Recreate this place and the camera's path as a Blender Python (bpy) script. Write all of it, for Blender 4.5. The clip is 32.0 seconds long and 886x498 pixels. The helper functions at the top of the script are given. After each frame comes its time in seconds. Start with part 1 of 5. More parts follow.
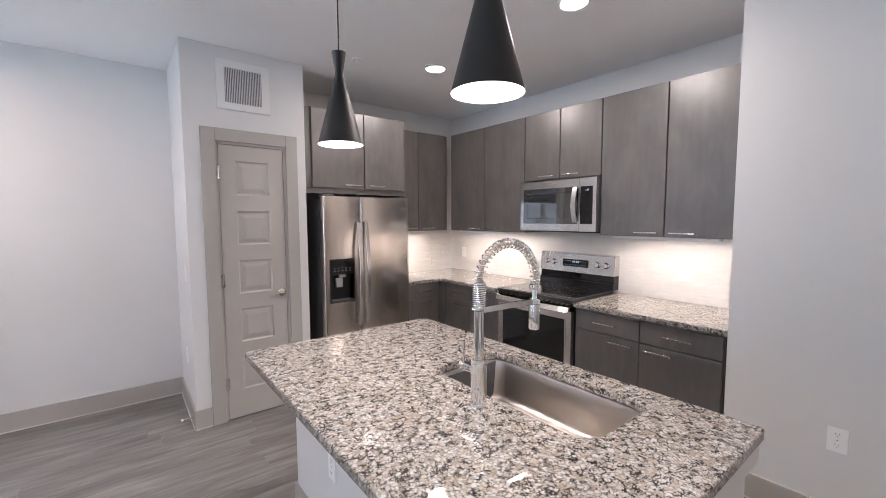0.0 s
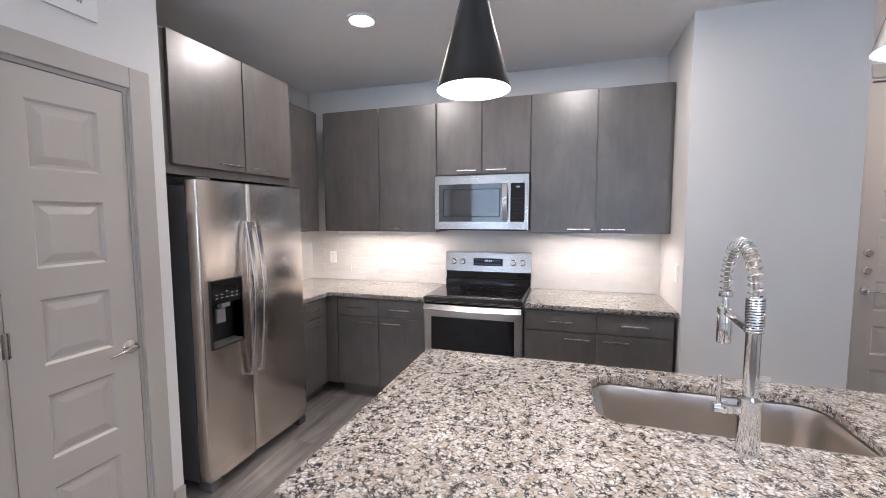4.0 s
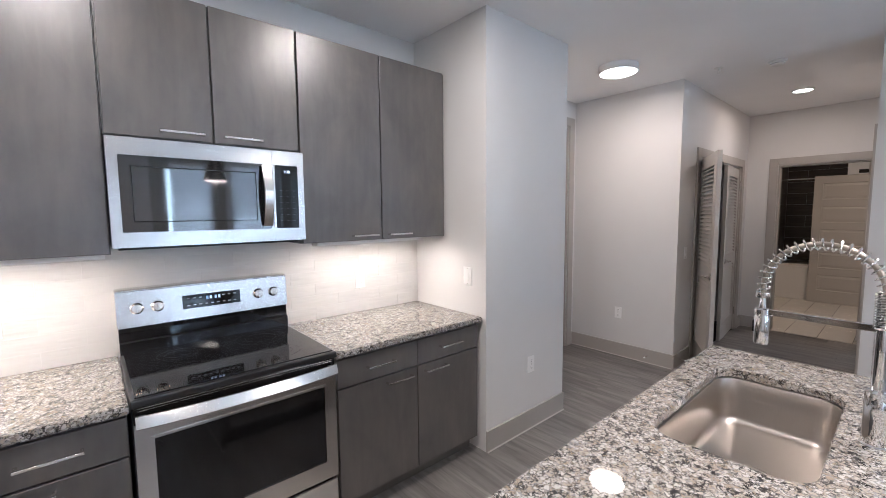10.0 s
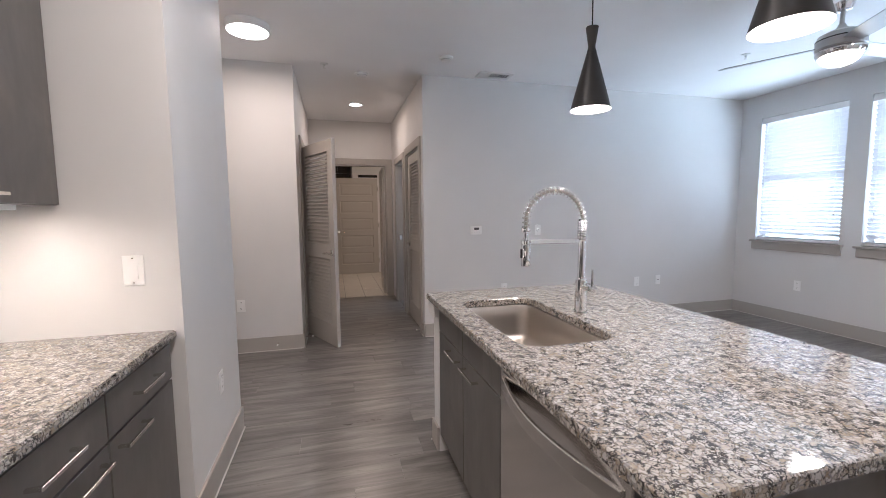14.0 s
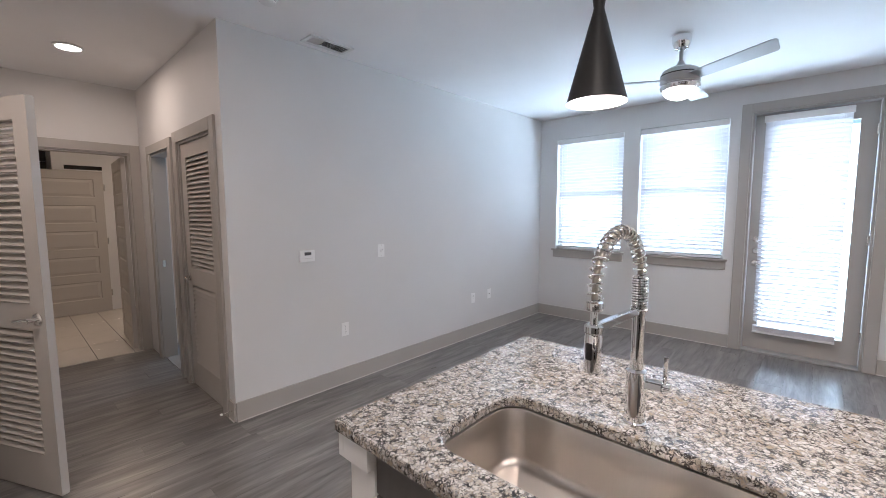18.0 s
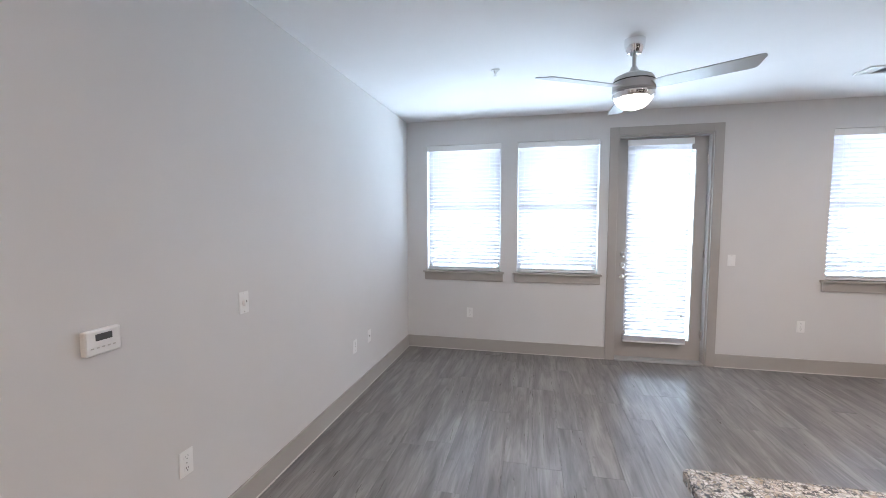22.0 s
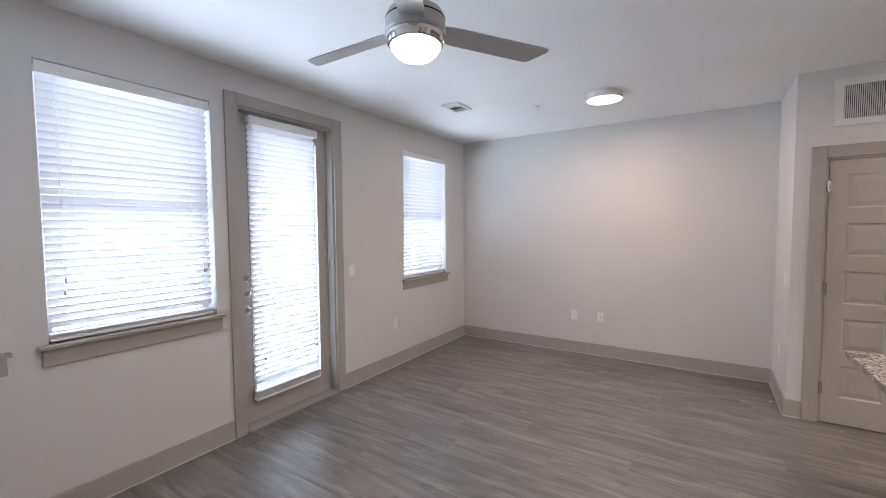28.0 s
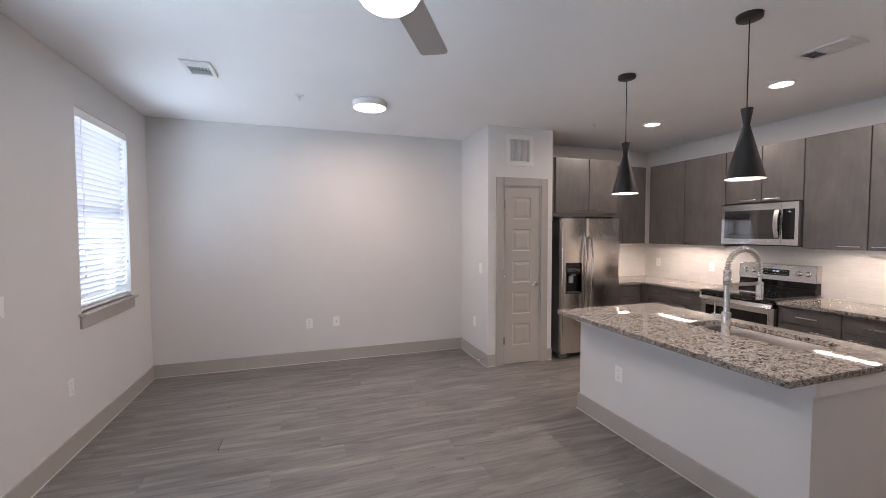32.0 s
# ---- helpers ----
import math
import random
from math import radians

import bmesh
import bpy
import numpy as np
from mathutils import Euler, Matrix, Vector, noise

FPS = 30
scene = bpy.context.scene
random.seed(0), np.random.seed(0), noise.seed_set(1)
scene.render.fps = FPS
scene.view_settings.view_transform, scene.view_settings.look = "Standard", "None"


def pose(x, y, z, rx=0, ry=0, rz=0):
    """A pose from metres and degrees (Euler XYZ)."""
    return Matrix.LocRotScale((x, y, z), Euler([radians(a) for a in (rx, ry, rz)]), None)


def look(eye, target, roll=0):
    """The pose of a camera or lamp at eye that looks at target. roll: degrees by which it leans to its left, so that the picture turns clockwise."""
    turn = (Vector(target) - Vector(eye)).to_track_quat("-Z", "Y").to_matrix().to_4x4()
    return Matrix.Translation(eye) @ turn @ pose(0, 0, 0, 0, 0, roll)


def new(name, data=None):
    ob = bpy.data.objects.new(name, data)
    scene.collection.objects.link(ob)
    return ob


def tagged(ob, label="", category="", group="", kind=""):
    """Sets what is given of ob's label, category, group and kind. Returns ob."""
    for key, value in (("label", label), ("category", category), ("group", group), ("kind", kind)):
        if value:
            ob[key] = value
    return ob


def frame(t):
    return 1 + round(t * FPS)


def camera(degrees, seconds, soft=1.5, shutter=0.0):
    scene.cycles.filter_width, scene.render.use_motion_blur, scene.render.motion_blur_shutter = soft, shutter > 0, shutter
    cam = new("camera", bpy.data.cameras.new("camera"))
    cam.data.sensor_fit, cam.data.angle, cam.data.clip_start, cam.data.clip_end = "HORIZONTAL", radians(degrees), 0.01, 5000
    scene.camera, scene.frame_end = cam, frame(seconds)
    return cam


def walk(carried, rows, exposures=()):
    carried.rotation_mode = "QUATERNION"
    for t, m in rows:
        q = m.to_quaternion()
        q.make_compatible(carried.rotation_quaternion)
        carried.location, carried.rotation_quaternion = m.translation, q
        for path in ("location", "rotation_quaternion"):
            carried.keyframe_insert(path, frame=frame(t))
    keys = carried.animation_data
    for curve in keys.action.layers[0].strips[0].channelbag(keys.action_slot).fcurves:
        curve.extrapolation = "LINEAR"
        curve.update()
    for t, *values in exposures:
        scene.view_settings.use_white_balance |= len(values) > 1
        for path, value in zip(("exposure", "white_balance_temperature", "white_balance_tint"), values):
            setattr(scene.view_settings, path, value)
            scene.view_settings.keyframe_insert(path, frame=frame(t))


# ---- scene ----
cam = camera(95.0, 32.0, soft=0.7)
PATH = [
    (0, (0.087, 0.135, 1.516), (1.325, 1.699, 1.363), -0.2),
    (0.5, (0.013, 0.307, 1.529), (1.372, 1.767, 1.374), -0.1),
    (1, (-0.05, 0.493, 1.523), (1.413, 1.846, 1.359), -0.2),
    (1.5, (-0.121, 0.717, 1.499), (1.414, 1.988, 1.332), -0.1),
    (2, (-0.159, 0.896, 1.491), (1.459, 2.06, 1.324), -0.2),
    (2.5, (-0.156, 1.086, 1.478), (1.531, 2.148, 1.32), -0.2),
    (3, (-0.169, 1.244, 1.483), (1.59, 2.183, 1.323), -0.2),
    (3.5, (-0.195, 1.41, 1.502), (1.633, 2.205, 1.344), -0.2),
    (4, (-0.208, 1.574, 1.509), (1.694, 2.171, 1.347), -0.2),
    (4.5, (-0.165, 1.722, 1.506), (1.783, 2.143, 1.344), -0.2),
    (6.5, (0.081, 2.353, 1.506), (2.074, 2.298, 1.341), -0.5),
    (7, (0.158, 2.496, 1.488), (2.138, 2.261, 1.327), -0.5),
    (7.5, (0.246, 2.592, 1.49), (2.191, 2.159, 1.324), -0.5),
    (8, (0.373, 2.642, 1.496), (2.265, 2.016, 1.327), -0.4),
    (8.5, (0.536, 2.699, 1.509), (2.354, 1.882, 1.34), -0.5),
    (9, (0.676, 2.721, 1.502), (2.403, 1.728, 1.332), -0.5),
    (9.5, (0.841, 2.722, 1.505), (2.467, 1.569, 1.338), -0.6),
    (10, (0.988, 2.711, 1.526), (2.491, 1.403, 1.352), -0.5),
    (10.5, (1.163, 2.732, 1.516), (2.521, 1.273, 1.351), -0.6),
    (11, (1.348, 2.764, 1.488), (2.501, 1.139, 1.321), -0.6),
    (11.5, (1.5, 2.747, 1.453), (2.436, 0.987, 1.289), -0.5),
    (12, (1.638, 2.719, 1.412), (2.32, 0.846, 1.247), -0.5),
    (12.5, (1.776, 2.701, 1.381), (2.166, 0.747, 1.212), -0.6),
    (13, (1.929, 2.691, 1.371), (1.989, 0.7, 1.198), -0.6),
    (13.5, (2.001, 2.69, 1.373), (1.739, 0.715, 1.196), -0.6),
    (14, (2.086, 2.706, 1.339), (1.572, 0.782, 1.157), -0.5),
    (14.5, (2.175, 2.706, 1.332), (1.456, 0.85, 1.142), -0.5),
    (15, (2.234, 2.633, 1.312), (1.329, 0.86, 1.115), -0.4),
    (15.5, (2.275, 2.473, 1.364), (1.233, 0.778, 1.161), -0.3),
    (17.5, (2.235, 1.64, 1.476), (0.889, 0.172, 1.291), -0.3),
    (18, (2.205, 1.467, 1.48), (0.741, 0.118, 1.296), -0.2),
    (18.5, (2.148, 1.261, 1.499), (0.591, 0.019, 1.316), -0.2),
    (19, (2.093, 1.052, 1.514), (0.471, -0.105, 1.334), -0.1),
    (19.5, (2.034, 0.883, 1.535), (0.371, -0.212, 1.351), -0.2),
    (20, (1.989, 0.668, 1.552), (0.262, -0.326, 1.374), -0.1),
    (20.5, (1.944, 0.512, 1.557), (0.137, -0.326, 1.381), -0.1),
    (21, (1.856, 0.346, 1.558), (-0.013, -0.346, 1.385), -0.0),
    (21.5, (1.782, 0.197, 1.568), (-0.13, -0.368, 1.408), -0.1),
    (22, (1.723, 0.05, 1.566), (-0.222, -0.39, 1.423), -0.1),
    (22.5, (1.684, -0.117, 1.587), (-0.287, -0.425, 1.448), -0.1),
    (23, (1.598, -0.259, 1.575), (-0.395, -0.381, 1.445), -0.1),
    (23.5, (1.442, -0.345, 1.581), (-0.554, -0.311, 1.45), -0.1),
    (24, (1.26, -0.438, 1.578), (-0.723, -0.211, 1.453), -0.2),
    (24.5, (1.086, -0.531, 1.537), (-0.869, -0.124, 1.435), -0.2),
    (25, (0.924, -0.643, 1.53), (-0.98, -0.038, 1.44), -0.2),
    (25.5, (0.756, -0.682, 1.541), (-1.072, 0.126, 1.445), -0.3),
    (26, (0.559, -0.755, 1.556), (-1.151, 0.277, 1.461), -0.3),
    (26.5, (0.4, -0.772, 1.555), (-1.167, 0.467, 1.457), -0.4),
    (28.5, (-0.324, -0.803, 1.568), (-1.208, 0.987, 1.462), -0.3),
    (29, (-0.508, -0.789, 1.557), (-1.154, 1.101, 1.458), -0.2),
    (29.5, (-0.708, -0.793, 1.553), (-1.071, 1.171, 1.454), -0.3),
    (30, (-0.875, -0.774, 1.547), (-0.995, 1.22, 1.456), -0.2),
    (30.5, (-1.028, -0.756, 1.563), (-0.985, 1.242, 1.475), -0.1),
    (31, (-1.156, -0.746, 1.574), (-0.935, 1.239, 1.484), -0.2),
    (31.5, (-1.343, -0.746, 1.555), (-0.928, 1.209, 1.472), -0.1),
    (32, (-1.497, -0.725, 1.541), (-0.857, 1.168, 1.457), -0.1),
]
walk(cam, [(t, look(eye, target, roll)) for t, eye, target, roll in PATH], [(0, 0.79, 5650, 9), (3, 0.81, 5520, 8), (7, 0.77, 5360, 6), (10, 0.71, 5420, 6), (12, 0.70, 5540, 8), (15, 0.66, 5680, 8), (18, 0.68, 5650, 7), (22, 0.74, 5900, 8), (23, 0.70, 5950, 8), (24, 0.40, 6100, 9), (25, 0.36, 6150, 10), (28, 0.34, 6200, 12), (30, 0.32, 6150, 12), (32, 0.38, 6100, 12)])

# ---- world and light ----
world = bpy.data.worlds.new("world")
scene.world = world
world.use_nodes = True
_wt = world.node_tree
_sky = _wt.nodes.new("ShaderNodeTexSky")
_sky.sky_type, _sky.sun_disc = "NISHITA", False
_sky.sun_elevation, _sky.sun_rotation = radians(49), radians(5)
_wt.links.new(_sky.outputs[0], _wt.nodes["Background"].inputs[0])
_wt.nodes["Background"].inputs[1].default_value = 0.12

_sun = bpy.data.lights.new("sun", "SUN")
_sun.energy, _sun.angle, _sun.color = 1.6, radians(0.5), (1.0, 0.95, 0.88)
new("sun", _sun).matrix_world = look((1, 12, 14), (0, 0, 0))

DAY, WARM, SOFT = (0.735, 0.858, 0.985), (1.0, 0.72, 0.55), (1.0, 0.81, 0.68)


def area_lamp(name, m, sx, sy, watts, color, shape="RECTANGLE", spread=180):
    data = bpy.data.lights.new(name, "AREA")
    data.shape, data.size, data.size_y = shape, sx, sy
    data.energy, data.color, data.spread = watts, color, radians(spread)
    ob = new(name, data)
    ob.matrix_world = m
    return ob


def bulb(name, x, y, z, watts, color, radius=0.04):
    data = bpy.data.lights.new(name, "POINT")
    data.energy, data.color, data.shadow_soft_size = watts, color, radius
    ob = new(name, data)
    ob.location = (x, y, z)
    return ob


# the bright sky and facade outside the window wall, one broad panel of daylight
area_lamp("daylight", look((-3.98, 1.30, 1.30), (-2.98, 1.30, 1.58)), 6.0, 2.36, 17.2 * 6.0 * 2.36, DAY)
# bedroom daylight that shows through the far hall doorway
area_lamp("bedroom_daylight", look((-0.6, -3.6, 1.6), (1.1, -3.2, 1.2)), 1.0, 1.2, 11, DAY)
# recessed and surface ceiling lamps
for _x, _y in ((2.16, 2.845), (2.16, 1.553)):
    area_lamp("recessed_lamp", pose(_x, _y, 2.715), 0.15, 0.15, 11.5, (1.0, 0.80, 0.66), "DISK")
area_lamp("hall_lamp", pose(1.77, -2.78, 2.715), 0.15, 0.15, 5.5, WARM, "DISK")
for _x, _y, _w in ((-0.92, 3.08, 14), (2.66, -0.70, 8)):
    area_lamp("disc_lamp", pose(_x, _y, 2.675), 0.27, 0.27, _w, WARM, "DISK")
area_lamp("bath_lamp", pose(1.25, -4.9, 2.6), 0.4, 0.4, 8, (1.0, 0.70, 0.48))
# strips under the wall cabinets
STRIPLIGHT = (1.0, 0.68, 0.49)
for _y, _l, _w in ((3.14, 0.92, 2.9), (1.43, 0.70, 2.7)):
    area_lamp("cabinet_strip", pose(3.115, _y, 1.3560, 0, 0, 90), _l, 0.045, _w * _l, STRIPLIGHT)
area_lamp("cabinet_strip", pose(2.63, 3.86, 1.3560), 0.38, 0.045, 1.3, STRIPLIGHT)
for _y in (1.823, 0.908):
    area_lamp("pendant_lamp", pose(0.85, _y, 1.90), 0.09, 0.09, 6.0, SOFT, "DISK")
area_lamp("fan_lamp", pose(-1.218, 0.668, 2.283), 0.16, 0.16, 8, SOFT, "DISK")

# ---- helpers ----
S_, W_, E_, N_ = 0, -90, 90, 180      # the way a thing's front looks


def nodes_of(m):
    m.use_nodes = True
    return m.node_tree, m.node_tree.nodes["Principled BSDF"]


def link(nt, a, b):
    nt.links.new(a, b)


def coords(nt, scale=(1, 1, 1), jitter=False, world_space=False):
    """Object or world coordinates, scaled; jitter shifts them piece by piece."""
    tc = nt.nodes.new("ShaderNodeTexCoord")
    mp = nt.nodes.new("ShaderNodeMapping")
    mp.inputs["Scale"].default_value = scale
    src = tc.outputs["Object"]
    if world_space:
        geo = nt.nodes.new("ShaderNodeNewGeometry")
        src = geo.outputs["Position"]
    if jitter:
        info = nt.nodes.new("ShaderNodeObjectInfo")
        mul = nt.nodes.new("ShaderNodeMath")
        mul.operation = "MULTIPLY"
        mul.inputs[1].default_value = 37.0
        link(nt, info.outputs["Random"], mul.inputs[0])
        add = nt.nodes.new("ShaderNodeVectorMath")
        add.operation = "ADD"
        link(nt, src, add.inputs[0])
        link(nt, mul.outputs[0], add.inputs[1])
        src = add.outputs[0]
    link(nt, src, mp.inputs["Vector"])
    return mp.outputs["Vector"]


def noise_of(nt, vec, scale, detail=4.0, rough=0.55, distort=0.0):
    n = nt.nodes.new("ShaderNodeTexNoise")
    n.inputs["Scale"].default_value, n.inputs["Detail"].default_value = scale, detail
    n.inputs["Roughness"].default_value, n.inputs["Distortion"].default_value = rough, distort
    link(nt, vec, n.inputs["Vector"])
    return n.outputs["Fac"]


def ramp(nt, fac, *stops):
    r = nt.nodes.new("ShaderNodeValToRGB")
    els = r.color_ramp.elements
    while len(els) < len(stops):
        els.new(0.5)
    for e, (p, c) in zip(els, stops):
        e.position = p
        e.color = (*c, 1) if not isinstance(c, float) else (c, c, c, 1)
    link(nt, fac, r.inputs[0])
    return r.outputs[0]


def mix(nt, fac, a, b, mode="MIX"):
    n = nt.nodes.new("ShaderNodeMix")
    n.data_type, n.blend_type = "RGBA", mode
    for sock, v in ((n.inputs[0], fac), (n.inputs[6], a), (n.inputs[7], b)):
        if isinstance(v, (int, float)):
            sock.default_value = v
        elif isinstance(v, tuple):
            sock.default_value = (*v, 1)
        else:
            link(nt, v, sock)
    return n.outputs[2]


def bump(nt, bsdf, height, strength, distance=0.002):
    b = nt.nodes.new("ShaderNodeBump")
    b.inputs["Strength"].default_value, b.inputs["Distance"].default_value = strength, distance
    link(nt, height, b.inputs["Height"])
    link(nt, b.outputs[0], bsdf.inputs["Normal"])


def paint(name, color, rough=0.5, texture=160, relief=0.12, vary=0.05, metal=0.0, world_space=True):
    """Painted or plain surface: a fine orange-peel relief and faint large blotches."""
    m = bpy.data.materials.new(name)
    nt, b = nodes_of(m)
    vec = coords(nt, world_space=world_space)
    big = noise_of(nt, vec, 1.3, 3)
    dark = tuple(c * (1 - vary) for c in color)
    lite = tuple(min(c * (1 + vary), 0.95) for c in color)
    link(nt, ramp(nt, big, (0.3, dark), (0.7, lite)), b.inputs["Base Color"])
    fine = noise_of(nt, vec, texture, 3)
    b.inputs["Roughness"].default_value = rough
    if not metal:
        link(nt, ramp(nt, noise_of(nt, vec, 9, 4), (0.3, rough * 0.88), (0.75, min(rough * 1.12, 1.0))), b.inputs["Roughness"])
    b.inputs["Metallic"].default_value = metal
    if relief:
        bump(nt, b, fine, relief, 0.001)
    return m


def steel(name, color, rough, axis=2, streak=0.04, stretch=0.6, turn=0.0):
    """Brushed metal: hair-fine streaks along one axis that smear its reflections across them."""
    m = bpy.data.materials.new(name)
    nt, b = nodes_of(m)
    s = [300.0, 300.0, 300.0]
    s[axis] = 1.5
    n = noise_of(nt, coords(nt, tuple(s)), 1.0, 3, 0.6)
    broad = noise_of(nt, coords(nt), 2.2, 3)
    r = mix(nt, 0.5, ramp(nt, n, (0.3, rough * (1 - streak)), (0.7, rough * (1 + streak))), ramp(nt, broad, (0.3, rough * 0.88), (0.7, rough * 1.12)))
    link(nt, r, b.inputs["Roughness"])
    link(nt, ramp(nt, n, (0.3, tuple(c * 0.97 for c in color)), (0.7, color)), b.inputs["Base Color"])
    b.inputs["Metallic"].default_value = 1.0
    b.inputs["Anisotropic"].default_value = stretch
    b.inputs["Anisotropic Rotation"].default_value = turn
    t = nt.nodes.new("ShaderNodeTangent")
    t.direction_type, t.axis = "RADIAL", "Z"
    link(nt, t.outputs[0], b.inputs["Tangent"])
    return m


def glow(name, color, strength):
    m = bpy.data.materials.new(name)
    nt, b = nodes_of(m)
    b.inputs["Base Color"].default_value = (0.8, 0.8, 0.8, 1)
    b.inputs["Emission Color"].default_value = (*color, 1)
    b.inputs["Emission Strength"].default_value = strength
    return m


WALL = paint("wall_paint", (0.725, 0.716, 0.706), 0.62, 210, 0.10, 0.02)
CEIL = paint("ceiling_paint", (0.90, 0.895, 0.895), 0.8, 120, 0.25, 0.02)
TRIM = paint("trim_paint", (0.435, 0.410, 0.380), 0.42, 90, 0.04, 0.03)
DOORP = paint("door_paint", (0.47, 0.441, 0.406), 0.40, 120, 0.05, 0.02)
WHITE = paint("white_plastic", (0.90, 0.895, 0.885), 0.35, 200, 0.02, 0.02)
FIXTURE = paint("white_enamel", (0.80, 0.80, 0.79), 0.4, 200, 0.03, 0.02)
# dark grey that stands for the shade inside the air ducts
DUCTSHADE = paint("duct_shade", (0.16, 0.16, 0.165), 0.6, 50, 0.0, 0.05)
GROUT = paint("pale_grout", (0.72, 0.705, 0.685), 0.7, 200, 0.05, 0.03)
CAULK = paint("caulk", (0.66, 0.64, 0.61), 0.5, 90, 0.05, 0.04)
BLACK = paint("black_plastic", (0.012, 0.012, 0.013), 0.35, 300, 0.05, 0.1)
DARK = paint("dark_cavity", (0.02, 0.019, 0.018), 0.8, 50, 0.0, 0.1)
PEND = paint("pendant_black", (0.018, 0.018, 0.018), 0.42, 400, 0.04, 0.1)
PENDIN = paint("pendant_inside", (0.85, 0.82, 0.78), 0.5, 100, 0.03, 0.02)
FRSIDE = paint("fridge_side", (0.085, 0.087, 0.092), 0.45, 300, 0.1, 0.05)
CONCRETE = paint("pale_concrete", (0.56, 0.55, 0.53), 0.85, 30, 0.2, 0.06)
CARPET = paint("carpet", (0.30, 0.28, 0.26), 0.95, 400, 0.6, 0.1)
BATHTILE = paint("bath_tile", (0.68, 0.64, 0.58), 0.25, 30, 0.03, 0.04)
TUBWHITE = paint("tub_white", (0.78, 0.75, 0.71), 0.2, 30, 0.0, 0.01)
STEEL = steel("stainless_upright", (0.80, 0.73, 0.66), 0.20, 0)
STEELH = steel("stainless_level", (0.72, 0.695, 0.67), 0.20, 0)
SINKM = steel("sink_steel", (0.56, 0.52, 0.48), 0.29, 2, 0.02, 0.5, 0.25)
NICKEL = paint("satin_nickel", (0.76, 0.74, 0.71), 0.24, 300, 0.02, 0.02, 1.0, False)
CHROME = paint("chrome", (0.82, 0.82, 0.82), 0.06, 60, 0.0, 0.02, 1.0)
HOSE = paint("braided_hose", (0.46, 0.42, 0.37), 0.34, 500, 0.3, 0.1, 0.7)
FANGREY = paint("fan_silver", (0.50, 0.50, 0.50), 0.34, 300, 0.03, 0.03, 0.6)
LAMP = glow("lamp_disc", (1.0, 0.90, 0.78), 9.0)
STRIP = glow("lamp_strip", (1.0, 0.90, 0.78), 14.0)
GLOBE = glow("fan_globe", (1.0, 0.93, 0.82), 5.0)
DISPLAY = glow("display_digits", (0.35, 0.6, 1.0), 0.35)


def glossy_black(name, color=(0.008, 0.008, 0.009), rough=0.06):
    m = bpy.data.materials.new(name)
    nt, b = nodes_of(m)
    vec = coords(nt)
    link(nt, ramp(nt, noise_of(nt, vec, 14, 4), (0.3, rough), (0.8, rough * 2.2)), b.inputs["Roughness"])
    link(nt, ramp(nt, noise_of(nt, vec, 30, 3), (0.3, color), (0.8, tuple(c * 1.5 for c in color))), b.inputs["Base Color"])
    return m


GLASSB = glossy_black("black_glass", rough=0.03)
OVENGLASS = glossy_black("oven_glass", (0.010, 0.010, 0.011), 0.05)
MWGLASS = glossy_black("oven_window", (0.012, 0.013, 0.015), 0.03)
MWGLASS.node_tree.nodes["Principled BSDF"].inputs["IOR"].default_value = 2.3


def wood_cabinet():
    """Grey-brown stain over a close grain, with cloudy darker patches, under a satin lacquer."""
    m = bpy.data.materials.new("stained_cabinet_wood")
    nt, b = nodes_of(m)
    grain = noise_of(nt, coords(nt, (10, 10, 1.2), jitter=True), 3.0, 4, 0.5, 0.4)
    cloud = noise_of(nt, coords(nt, (1.6, 1.6, 0.9), jitter=True), 3.4, 4, 0.6, 0.5)
    a = ramp(nt, grain, (0.30, (0.090, 0.083, 0.079)), (0.52, (0.099, 0.092, 0.087)), (0.74, (0.110, 0.102, 0.096)))
    link(nt, mix(nt, 0.9, a, ramp(nt, cloud, (0.26, (0.66, 0.67, 0.69)), (0.5, (0.97, 0.97, 0.97)), (0.76, (1.34, 1.29, 1.24))), "MULTIPLY"), b.inputs["Base Color"])
    link(nt, ramp(nt, cloud, (0.3, 0.37), (0.7, 0.335)), b.inputs["Roughness"])
    b.inputs["IOR"].default_value = 1.8
    return m


